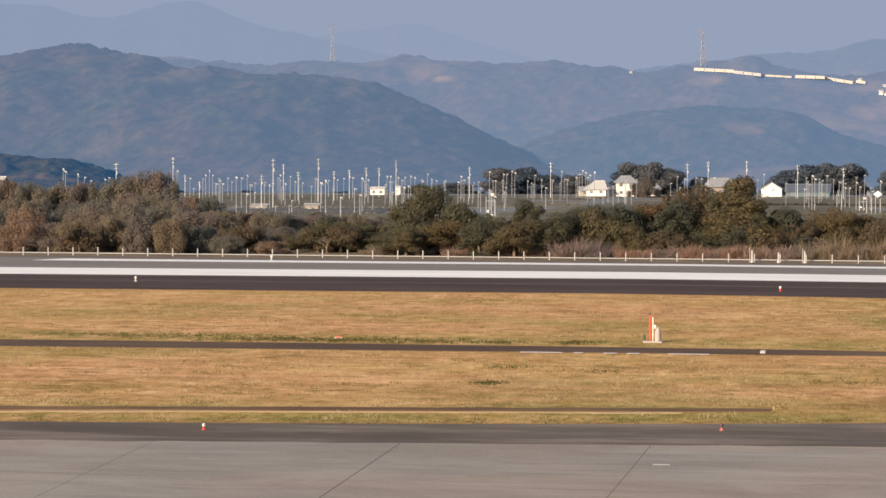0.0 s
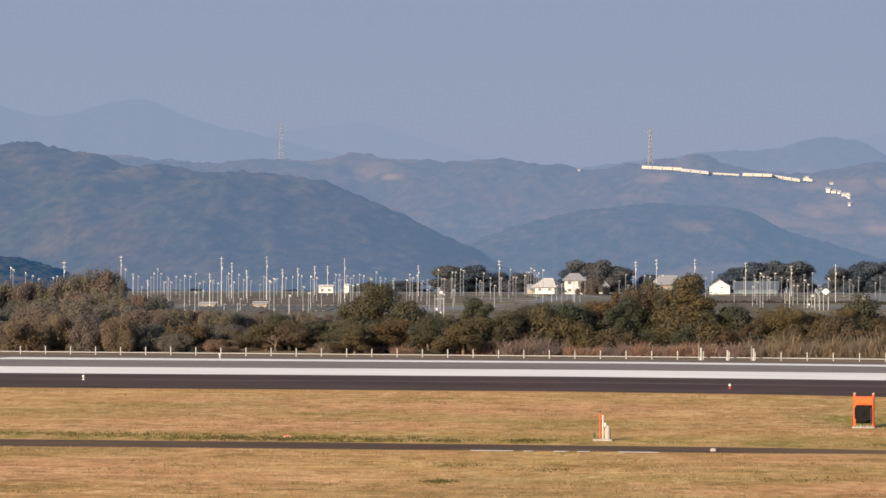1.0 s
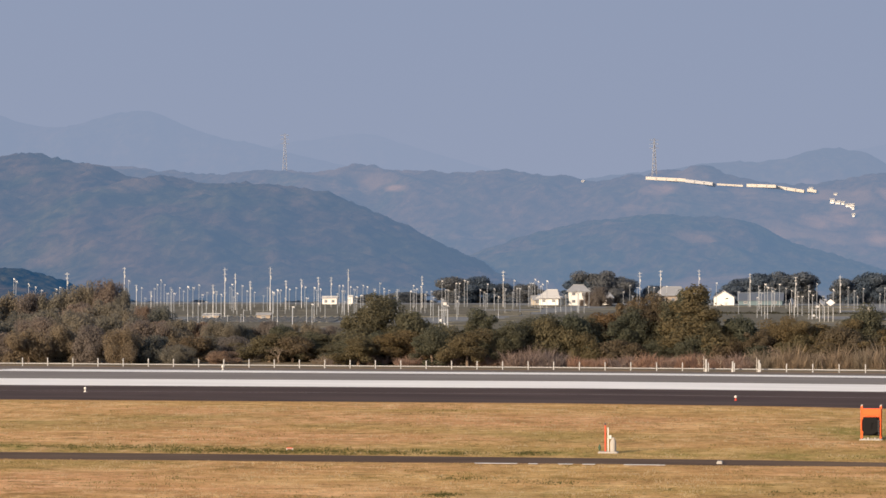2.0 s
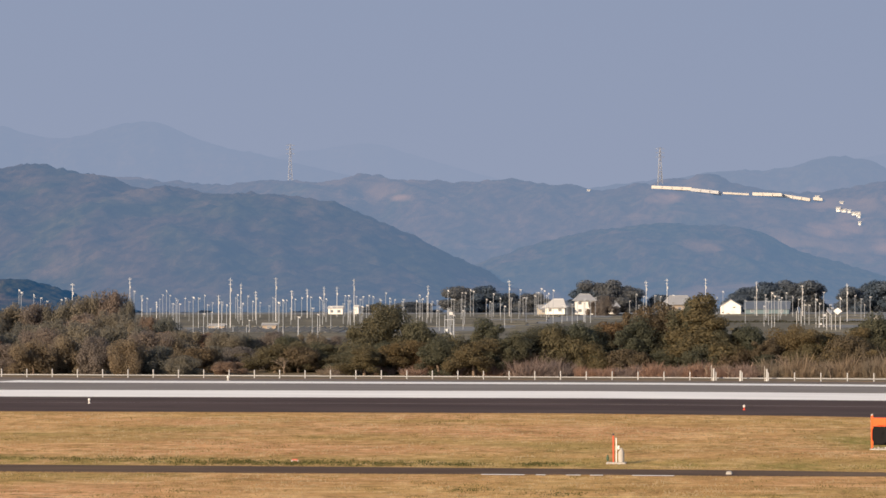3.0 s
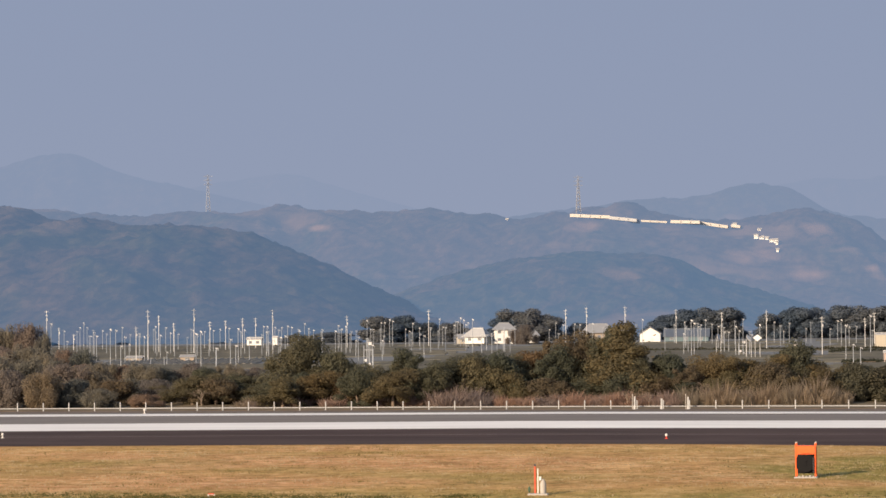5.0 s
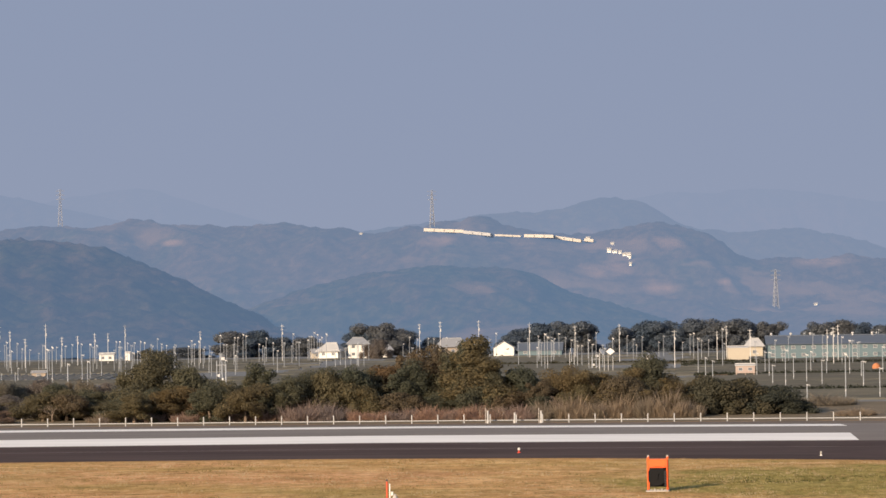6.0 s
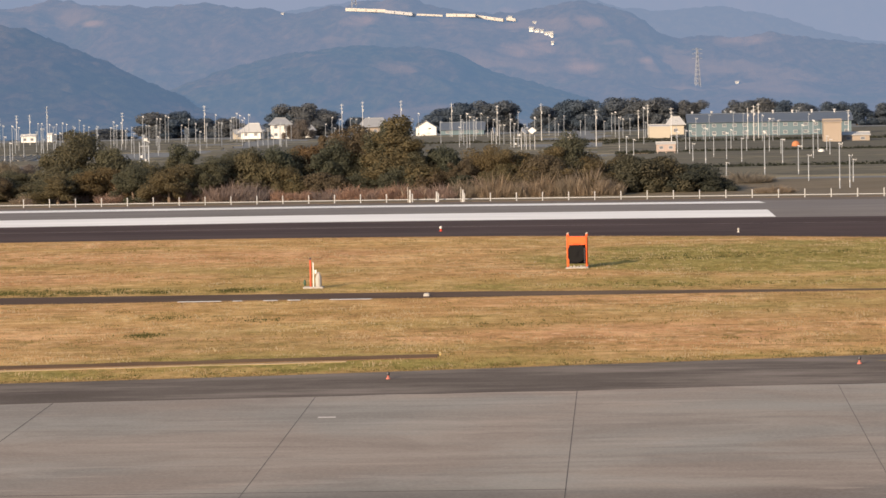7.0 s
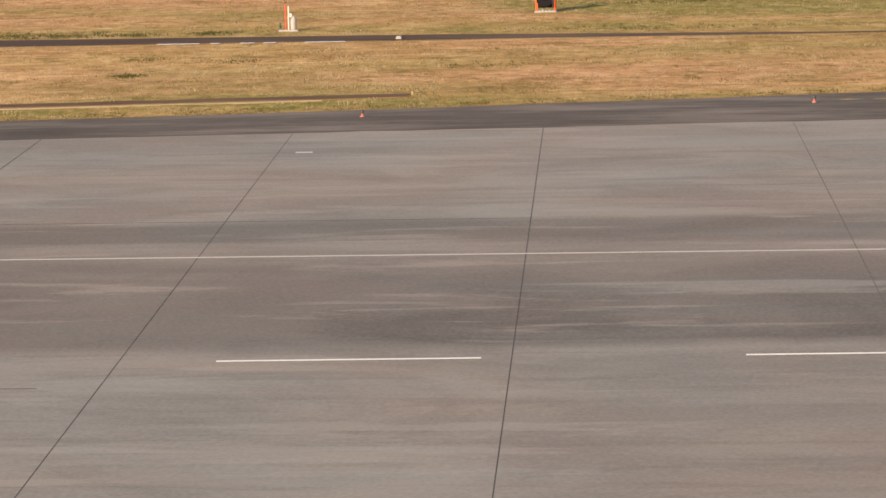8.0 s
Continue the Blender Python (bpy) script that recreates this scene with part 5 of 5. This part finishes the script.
def control_pole(x, y, tall):
    """A pair of posts with meter boxes, a crossbar and a small floodlight, in the tea field."""
    unit = thing("control_pole", "pair of pale posts carrying white switch boxes in the tea", "control pole", (x, y, land(x, y)), 10)
    for dx, high in ((-1.0, 0.82), (0.9, 0.7), (0.1, 1.0)):
        part("post", rod(bmesh.new(), (dx, 0, -0.3), (dx, 0, tall * high), 0.11, 0.09, 8), POLE_HAZED, unit)
    for dx, z, w, h in ((0.3, 0.88, 0.75, 0.6), (-0.6, 0.32, 0.5, 0.55), (0.2, 0.20, 0.4, 0.4)):
        case = part("switch_box", boxed(dx - w / 2, dx + w / 2, -0.42, -0.12, tall * z - h / 2, tall * z + h / 2, bevel=0.04), WHITE, unit, "white metal switch box")
        part("door", boxed(dx - w / 2 + 0.06, dx + w / 2 - 0.06, -0.45, -0.423, tall * z - h / 2 + 0.06, tall * z + h / 2 - 0.06), FAN_WHITE, case)
    part("crossbar", boxed(-1.1, 1.0, -0.06, 0.06, tall * 0.66, tall * 0.66 + 0.12), GALVANISED, unit)
    return unit


control_pole(-96.9, 607, 6.2)
control_pole(-24.2, 755, 4.0)


def shade_band(x0, x1, y, tall, label):
    """A dark leafy strip added as ditch shade between two tea plots, ragged along its top."""
    row_rng = np.random.default_rng(int(y))
    centres = [np.array([x, 0.3 * row_rng.normal(), 0.5 * tall + 0.1 * row_rng.normal()]) for x in np.arange(0, x1 - x0, 0.8)]
    hedge = thing("windbreak_hedge", label, "hedge", (x0, y, land((x0 + x1) / 2, y)), 0, "hedges between the tea plots")
    verts, faces = leaf_cloud(row_rng, centres, [0.6 * tall * (0.85 + 0.3 * row_rng.random()) for _ in centres], 60, 0.20, 0.9, 0.3)
    crown = new("foliage", mesh_of("foliage", verts, faces, SHADE_BAND_LEAF))
    crown.parent = hedge
    part("stem", rod(bmesh.new(), (0.1, 0, 0.2), (x1 - x0 - 0.9, 0, 0.2), 0.05, 0.05, 5), BARK, hedge)


# added dark strips stand in for shaded ditches across the tea
shade_band(12, 62, 487, 0.95, "long dark leafy strip put in as ditch shade between tea plots")
shade_band(1, 70, 640, 0.85, "low dark leafy strip put in as ditch shade between tea plots")
shade_band(-2, 78, 805, 1.1, "dark leafy strip put in as ditch shade far out in the tea")
shade_band(-62, 20, 860, 0.95, "thin dark leafy strip put in as ditch shade far out in the tea")


# ---- on the hills: retaining wall, hamlet, pylons ----
PALE_STONE = simple("sunlit_pale_concrete", (0.50, 0.465, 0.415), 0.9, 0, 0.25, 0.15)
# pylon steel shifted towards the sky's blue: haze put into the colour
HAZED_STEEL = simple("haze_tinted_steel", (0.23, 0.25, 0.295), 0.8, 0, 0.1, 0.2)


def ridge_wall(x0, x1, z0, z1, tall, mat):
    wall = thing("retaining_wall", "long pale retaining wall along the ridge", "retaining wall", group="ridge retaining wall")
    bm = bmesh.new()
    ya = min(on_slope(hill_ridge, x0 + (x1 - x0) * u, z0 + (z1 - z0) * u - tall).y for u in (0, 0.2, 0.4, 0.6, 0.8, 1)) - 6
    corners = [(x0, ya, z0 - tall), (x1, ya, z1 - tall), (x1, ya + 1.5, z1), (x0, ya + 1.5, z0)]
    v = [bm.verts.new(c) for c in corners] + [bm.verts.new((c[0], c[1] + 40, c[2])) for c in corners]
    for f in ((0, 1, 2, 3), (7, 6, 5, 4), (3, 2, 6, 7), (0, 3, 7, 4), (1, 5, 6, 2), (0, 4, 5, 1)):
        bm.faces.new([v[i] for i in f])
    part("face", bm, mat, wall)
    for k in range(1, int(abs(x1 - x0) / 7)):
        x = x0 + (x1 - x0) * k / int(abs(x1 - x0) / 7)
        z = z0 + (z1 - z0) * (x - x0) / (x1 - x0)
        part("buttress", boxed(x - 0.3, x + 0.3, ya - 0.15, ya + 2, z - tall, z - 0.6), mat, wall)
    return wall


ridge_wall(-217.5, -184.5, 104.1, 102.2, 2.6, PALE_STONE)
ridge_wall(-184, -161.5, 101.2, 98.6, 2.6, TILE_PALE)
ridge_wall(-161, -139.4, 99.4, 98.0, 1.6, PALE_STONE)
ridge_wall(-136.4, -112.0, 98.9, 98.0, 2.6, PALE_STONE)
ridge_wall(-111.9, -89.7, 97.9, 94.4, 2.6, PALE_STONE)
ridge_wall(-86.2, -78.6, 94.6, 93.6, 2.4, PALE_STONE)
for x, z, w, h in ((-64, 80.5, 3.2, 3.4), (-59.5, 79.8, 3.6, 2.2), (-55, 80.0, 2.4, 2.0), (-51, 77.6, 3, 2.0), (-47.5, 76.0, 3.0, 3.2), (-62.4, 88.4, 2.6, 2.2), (-46.5, 72.5, 1.8, 2.4), (-45.6, 69.0, 1.8, 2.2), (-280.5, 104, 2.0, 1.2), (93.6, 33, 2.0, 0.6), (-84, 93.5, 3.0, 2.4)):
    at = on_slope(hill_ridge, x, z)
    house("house", "sunlit white house of the hillside hamlet", x, at.y - 2, w, 7, h * 0.8, 0.7, PLASTER, TILE_PALE, 0, 0, 0.5, 2, base=at.z - 1.2)


def pylon(x, y, base_z, height, spread=2.0):
    """A lattice power pylon: four legs, bracing, three pairs of arms."""
    tower = thing("pylon", "tall pale lattice power pylon on the hills", "pylon", (x, y, base_z), 15, "power pylons")
    legs = []
    for sx, sy in ((-1, -1), (1, -1), (1, 1), (-1, 1)):
        part("leg", rod(bmesh.new(), (sx * spread, sy * spread, -3), (sx * 0.35, sy * 0.35, height), 0.24, 0.15, 5), HAZED_STEEL, tower)
    levels = np.linspace(0.0, 0.94, 9)
    for a, b in zip(levels, levels[1:]):
        ra, rb = spread + (0.35 - spread) * a, spread + (0.35 - spread) * b
        brace = bmesh.new()
        for (ax, ay), (bx, by) in (((-1, -1), (1, -1)), ((1, -1), (1, 1)), ((1, 1), (-1, 1)), ((-1, 1), (-1, -1))):
            rod(brace, (ax * ra, ay * ra, a * height), (bx * rb, by * rb, b * height), 0.12, 0.12, 4)
            rod(brace, (bx * ra, by * ra, a * height), (ax * rb, ay * rb, b * height), 0.12, 0.12, 4)
        part("bracing", brace, HAZED_STEEL, tower)
    for z in (0.72, 0.84, 0.95):
        arm = bmesh.new()
        rod(arm, (-4.0, 0, z * height), (4.0, 0, z * height), 0.16, 0.16, 5)
        rod(arm, (-4.0, 0, z * height), (0, 0, z * height + 1.4), 0.1, 0.1, 4)
        rod(arm, (4.0, 0, z * height), (0, 0, z * height + 1.4), 0.1, 0.1, 4)
        part("crossarm", arm, HAZED_STEEL, tower)
    return tower


for hill, x, z, height in ((hill_ridge, -560, 118, 33), (hill_ridge, -215, 107, 30), (hill_ridge, 64, 31, 28)):
    at = on_slope(hill, x, z)
    pylon(x, at.y, at.z, height)


# ---- the airfield: fence, cabinets, lights, markers ----
fence = thing("boundary_fence", "low pale post-and-rail airfield fence along the scrub", "fence")


def fence_places():
    """Where the posts stand: bays of about 3.3 m that widen slightly towards -X."""
    xs = [-78.3]
    while xs[-1] < 70:
        xs.append(xs[-1] + 3.285 + 0.17 * (max(-xs[-1] - 20, 0) / 100) ** 2)
    while xs[0] > -165:
        xs.insert(0, xs[0] - 3.285 - 0.17 * (max(-xs[0] - 20, 0) / 100) ** 2)
    return xs


POSTS = fence_places()
FENCE_Y = 372.0
post_mesh = part("post", boxed(-0.065, 0.065, -0.065, 0.065, -0.2, 1.12, bevel=0.015), FENCE_GREY, fence).data
fence.children[0].location = (POSTS[0], FENCE_Y, land(POSTS[0], FENCE_Y))
for a, x in zip(POSTS, POSTS[1:]):
    shared("post", post_mesh, fence, (x, FENCE_Y, land(x, FENCE_Y)))
    za, zb = land(a, FENCE_Y), land(x, FENCE_Y)
    rail = bmesh.new()
    rod(rail, (a + 0.1, FENCE_Y - 0.05, za + 0.36), (x - 0.1, FENCE_Y - 0.05, zb + 0.36), 0.062, 0.062, 6)
    part("rail", rail, FENCE_GREY, fence)
    kerb = bmesh.new()
    box(kerb, a + 0.15, x - 0.15, FENCE_Y - 0.08, FENCE_Y + 0.08, (za + zb) / 2 - 0.1, (za + zb) / 2 + 0.05)
    part("kerb", kerb, SOIL, fence)

for k, (x, tall) in enumerate(((-25.6, 1.95), (-22.25, 1.65), (-18.95, 1.9))):
    z = land(x, 370.5)
    box_ = thing("equipment_cabinet", "slim white equipment cabinet on a post by the fence", "cabinet", (x, 370.5, z), 0, "cabinets by the fence")
    part("cabinet_body", boxed(-0.06, 0.15, -0.13, 0.13, 0.35, tall * 0.78, bevel=0.03), FENCE_GREY, box_)
    part("leg", boxed(-0.12, 0.12, -0.1, 0.1, -0.2, 0.36), GALVANISED, box_)
    part("cap", boxed(-0.09, 0.18, -0.16, 0.16, tall * 0.78, tall * 0.82), CONCRETE, box_)
    if k != 1:
        part("mast", rod(bmesh.new(), (-0.24, 0, -0.2), (-0.24, 0, tall), 0.05, 0.045, 8), CONCRETE, box_)


FADED_RED = simple("faded_red_paint", (0.52, 0.17, 0.13), 0.6, 0, 0.3, 6)


def edge_light(name, label, x, y, size, base_mat, lens_mat, group):
    z = land(x, y)
    lamp = thing(name, label, "edge light", (x, y, z), 0, group)
    part("plate", lathe(bmesh.new(), [(0.55 * size, -0.05), (0.55 * size, 0.03), (0.3 * size, 0.06)], 12), base_mat, lamp)
    part("stem", lathe(bmesh.new(), [(0.22 * size, 0.05), (0.20 * size, 0.75 * size), (0.34 * size, 0.85 * size)], 10), base_mat, lamp)
    part("lens", lathe(bmesh.new(), [(0.34 * size, 0.85 * size), (0.45 * size, 1.15 * size), (0.40 * size, 1.5 * size), (0.12 * size, 1.72 * size)], 12), lens_mat, lamp)
    return lamp


edge_light("runway_light", "white-domed runway edge light on a white stem", -75.2, 261.3, 0.28, WHITE, WHITE, "runway edge lights")
edge_light("runway_light", "red-based runway edge light with a white dome", -15.0, 255.2, 0.26, RED, WHITE, "runway edge lights")
edge_light("runway_light", "small white runway marker light", 10.3, 248.2, 0.22, WHITE, CONCRETE, "runway edge lights")
edge_light("runway_light", "distant white runway edge light", -83.5, 351.0, 0.36, WHITE, WHITE, "runway edge lights")
edge_light("taxiway_light", "red taxiway edge light with a pale dome", -35.4, 134.2, 0.19, RED, WHITE, "taxiway edge lights")
edge_light("taxiway_light", "red taxiway edge light with a dark dome", -10.65, 137.3, 0.20, FADED_RED, DARK, "taxiway edge lights")
edge_light("taxiway_light", "red taxiway edge light with a dark dome", 11.3, 140.4, 0.20, FADED_RED, DARK, "taxiway edge lights")


def orange_cart(x, y):
    """An upright orange frame with an orange board above a round black reel, on a pale skid."""
    z = land(x, y)
    cart = thing("hose_reel_frame", "orange steel frame holding a large black reel on the grass", "reel frame", (x, y, z), -4)
    skid = part("skid", boxed(-0.80, 0.78, -0.50, 0.50, -0.08, 0.03, bevel=0.02), CONCRETE, cart)
    for sx in (-0.66, 0.66):
        for sy in (-0.42, 0.42):
            post = part("post", boxed(sx - 0.04, sx + 0.04, sy - 0.04, sy + 0.04, 0.06, 2.32, bevel=0.01), ORANGE, cart)
            part("tip", boxed(sx - 0.035, sx + 0.035, sy - 0.035, sy + 0.035, 2.32, 2.42), CONCRETE, post)
    part("board", boxed(-0.60, 0.60, -0.46, -0.40, 1.66, 2.16, bevel=0.01), ORANGE, cart)
    part("top_beam", boxed(-0.70, 0.70, -0.38, 0.38, 2.10, 2.16), ORANGE, cart)
    part("cross_bar", boxed(-0.60, 0.60, -0.47, -0.41, 1.58, 1.63), ORANGE, cart)
    reel = bmesh.new()
    profile = [(0.10, -0.40), (0.64, -0.40), (0.68, -0.36), (0.68, 0.36), (0.64, 0.40), (0.10, 0.40)]
    lathe(reel, profile, 22)
    bmesh.ops.transform(reel, matrix=Matrix.Translation((-0.04, 0, 1.0)) @ Matrix.Rotation(radians(90), 4, "X"), verts=reel.verts)
    drum = part("reel", reel, BLACK, cart, "large black reel")
    hub = bmesh.new()
    rod(hub, (-0.08, -0.47, 0.95), (-0.08, -0.38, 0.95), 0.16, 0.14, 12)
    rod(hub, (-0.08, -0.45, 0.95), (0.12, -0.45, 1.2), 0.025, 0.025, 6)
    part("hub", hub, BLACK, drum)
    part("back_board", boxed(-0.60, 0.56, 0.36, 0.40, 0.24, 1.60), BLACK, cart)
    for k in range(6):
        part("roller", lathe(bmesh.new(), [(0.03, 0.32 + 0.18 * k), (0.075, 0.36 + 0.18 * k), (0.075, 0.43 + 0.18 * k), (0.03, 0.47 + 0.18 * k)], 8), DARK, cart).location = (0.56, -0.50, 0)
    for k in range(5):
        part("fitting", boxed(-0.5 + 0.24 * k, -0.36 + 0.24 * k, -0.50, -0.44, 0.05, 0.11 + 0.04 * (k % 2), bevel=0.01), CONCRETE, cart)
    return cart


orange_cart(-2.65, 206.4)


RED_ORANGE = simple("red_orange_paint", (0.56, 0.095, 0.045), 0.6, 0, 0.3, 4)


def gauge(x, y):
    """An orange post, a white post and a white canister on a pale slab."""
    z = land(x, y)
    kit = thing("weather_gauge", "orange and white posts with a white canister on a slab", "weather gauge", (x, y, z), 0)
    part("slab", boxed(-0.52, 0.76, -0.40, 0.40, -0.1, 0.07, bevel=0.02), CONCRETE, kit)
    part("orange_post", boxed(-0.12, -0.01, -0.07, 0.04, 0.06, 1.80, bevel=0.02), RED_ORANGE, kit)
    part("finial", boxed(-0.13, 0.0, -0.08, 0.06, 1.82, 1.94), DARK, kit)
    part("white_post", boxed(0.08, 0.155, -0.04, 0.04, 0.06, 1.66, bevel=0.01), WHITE, kit)
    can = part("canister", lathe(bmesh.new(), [(0.18, 0.06), (0.20, 0.16), (0.20, 0.66), (0.16, 0.80), (0.09, 0.92), (0.09, 0.99), (0.03, 1.01)], 16), CONCRETE, kit, "off-white round canister")
    can.location = (0.44, 0.05, 0)
    part("side_box", boxed(0.20, 0.34, -0.1, 0.1, 0.9, 1.15, bevel=0.01), WHITE, kit)
    part("valve", lathe(bmesh.new(), [(0.05, 0.13), (0.10, 0.3), (0.06, 0.5), (0.02, 0.55)], 8), simple("green_valve", (0.06, 0.10, 0.06), 0.6), kit).location = (-0.45, 0, 0)
    return kit


gauge(-19.75, 191.9)

sign = thing("ground_marker", "low orange and white marker board in the grass", "marker", (-41.0, 191.5, land(-41, 191.5)))
part("board", boxed(-0.20, 0.20, -0.03, 0.03, 0.06, 0.18, bevel=0.01), RED_ORANGE, sign)
part("stripe", boxed(-0.16, 0.16, -0.04, -0.032, 0.08, 0.12), CONCRETE, sign)
for sx in (-0.2, 0.2):
    part("leg", boxed(sx - 0.03, sx + 0.03, -0.03, 0.03, -0.1, 0.12), WHITE, sign)
pit = thing("cable_pit", "small white concrete cable pit beside the path", "cable pit", (-11.75, 183.6, land(-11.75, 183.6)))
part("curb", boxed(-0.18, 0.18, -0.4, 0.4, -0.1, 0.14, bevel=0.03), CONCRETE, pit)
part("lid", boxed(-0.14, 0.14, -0.34, 0.34, 0.14, 0.18, bevel=0.01), CONCRETE, pit)
stake = thing("drain_stake", "short yellowish stake at the end of the soil strip", "stake", (-8.8, 147.2, land(-8.8, 147.2)))
part("stem", boxed(-0.04, 0.04, -0.04, 0.04, -0.1, 0.10, bevel=0.01), simple("yellow_paint", (0.45, 0.33, 0.14), 0.8), stake)
part("head", boxed(-0.06, 0.06, -0.05, 0.05, 0.09, 0.13, bevel=0.01), simple("faded_yellow_paint", (0.50, 0.40, 0.22), 0.8), stake)

# ---- grass tufts and weeds ----
STRAW = leaf_material("straw_tufts", (0.30, 0.19, 0.085), (0.42, 0.275, 0.125), (0.54, 0.37, 0.18), 0.6)
PALE_STRAW = leaf_material("bleached_straw", (0.50, 0.34, 0.17), (0.62, 0.44, 0.24), (0.74, 0.55, 0.32), 0.6)
OLIVE_STRAW = leaf_material("olive_straw", (0.15, 0.115, 0.040), (0.22, 0.165, 0.056), (0.30, 0.22, 0.08), 0.6)
WEED = leaf_material("green_weeds", (0.065, 0.064, 0.020), (0.105, 0.098, 0.030), (0.17, 0.15, 0.05), 0.6)


def tufts(name, spots, tall, mat, label, blades=4, spread=0.16):
    """Small grass blades in tufts at the given places, one mesh."""
    rng = np.random.default_rng(len(spots))
    verts, faces = [], []
    for x, y, s in spots:
        z = land(x, y) - 0.03
        for _ in range(blades):
            a = rng.random() * 6.283
            dx, dy = rng.normal(size=2) * spread * s
            h = tall * s * (0.5 + 0.7 * rng.random())
            w = 0.022 * s
            lx, ly = math.cos(a) * h * 0.45, math.sin(a) * h * 0.45
            base = len(verts)
            verts += [(x + dx - w, y + dy, z), (x + dx + w, y + dy, z), (x + dx + lx, y + dy + ly, z + h)]
            faces.append((base, base + 1, base + 2))
    return tagged(new(name, mesh_of(name, verts, faces, mat)), label, "grass", "", "stuff")


rng = np.random.default_rng(31)
spots, green = [], []
while len(spots) < 9000:
    y = 136 + 111 * rng.random()
    x = -0.36 * y + 0.55 * y * rng.random()
    edge = taxi_edge(limit(x))
    if y < edge + 0.3 or 181.6 < y < 187.6 or y > 246.2 - 0.0050 * max(limit(x) + 20, 0) ** 2:
        continue
    if 144.9 < y - 0.13 * (x + 9) < 147.8 and x < -9:
        continue
    if noise.noise((x * 0.22, y * 0.07, 2)) + 0.35 * rng.normal() > -0.05:
        spots.append((x, y, 0.6 + 0.8 * rng.random()))
for _ in range(5000):
    x = -50 + 85 * rng.random()
    spots.append((x, taxi_edge(x) + 0.1 + 0.8 * rng.random() ** 2, 0.7))
for _ in range(5000):
    x = -95 + 130 * rng.random()
    spots.append((x, 246.4 - 0.0050 * max(limit(x) + 20, 0) ** 2 - 1.2 * rng.random() ** 2, 0.9))
for _ in range(4000):
    x = -70 + 100 * rng.random()
    side = rng.random() < 0.5
    spots.append((x, 181.9 + 0.012 * (x + 40) - 0.7 * rng.random() if side else 187.4 - 0.024 * (max(x, -40) + 40) + 0.7 * rng.random(), 0.8))
coarse, olive = [], []
while len(coarse) + len(olive) < 6000:
    y = 138 + 107 * rng.random()
    x = -0.34 * y + 0.52 * y * rng.random()
    if y < taxi_edge(limit(x)) + 1.0 or 181.0 < y < 188.0 or y > 245.5 - 0.0050 * max(limit(x) + 20, 0) ** 2 or (144.9 < y - 0.13 * (x + 9) < 147.8 and x < -9):
        continue
    patch = noise.noise((x * 0.55, y * 0.30, 12)) + 0.5 * noise.noise((x * 0.12, y * 0.10, 15))
    if patch > 0.22:
        olive.append((x, y, 0.6 + 0.9 * rng.random()))
    elif patch < -0.18:
        coarse.append((x, y, 0.6 + 0.9 * rng.random()))
tufts("coarse_grass", coarse, 0.11, PALE_STRAW, "pale bleached coarse grass in patches", 6, 0.30)
tufts("olive_grass", olive, 0.09, OLIVE_STRAW, "darker olive grass in patches", 6, 0.30)
tufts("grass_tufts", spots, 0.085, STRAW, "dry straw grass tufts on the airfield")
for cx, cy, n, r in ((-25.7, 160.0, 60, 0.7), (-24.7, 190.6, 80, 0.8), (-44.4, 191.0, 60, 0.8), (-29.5, 190.2, 40, 0.6), (-26, 171, 26, 0.9), (-54, 193, 260, 5.0), (-41, 190.8, 300, 3.6), (-34, 190.5, 240, 2.6), (-46, 189.8, 160, 2.4), (-20.5, 168.5, 30, 1.0),
                     (6, 215, 160, 5.0), (14, 219, 160, 6.0), (2, 190, 50, 4.0), (10, 189.5, 50, 5.0), (-6, 163.5, 20, 1.5)):
    green += [(cx + rng.normal() * r, cy + rng.normal() * min(r * 0.9, 1.3), 0.7 + 0.6 * rng.random()) for _ in range(n)]
for _ in range(1500):
    x = -50 + 85 * rng.random()
    if noise.noise((x * 0.4, 4, 1)) > -0.1:
        green.append((x, taxi_edge(x) + 0.15 + 2.2 * rng.random() ** 2, 0.7))
tufts("weed_clumps", green, 0.11, WEED, "low green weeds in the dry grass", 5)
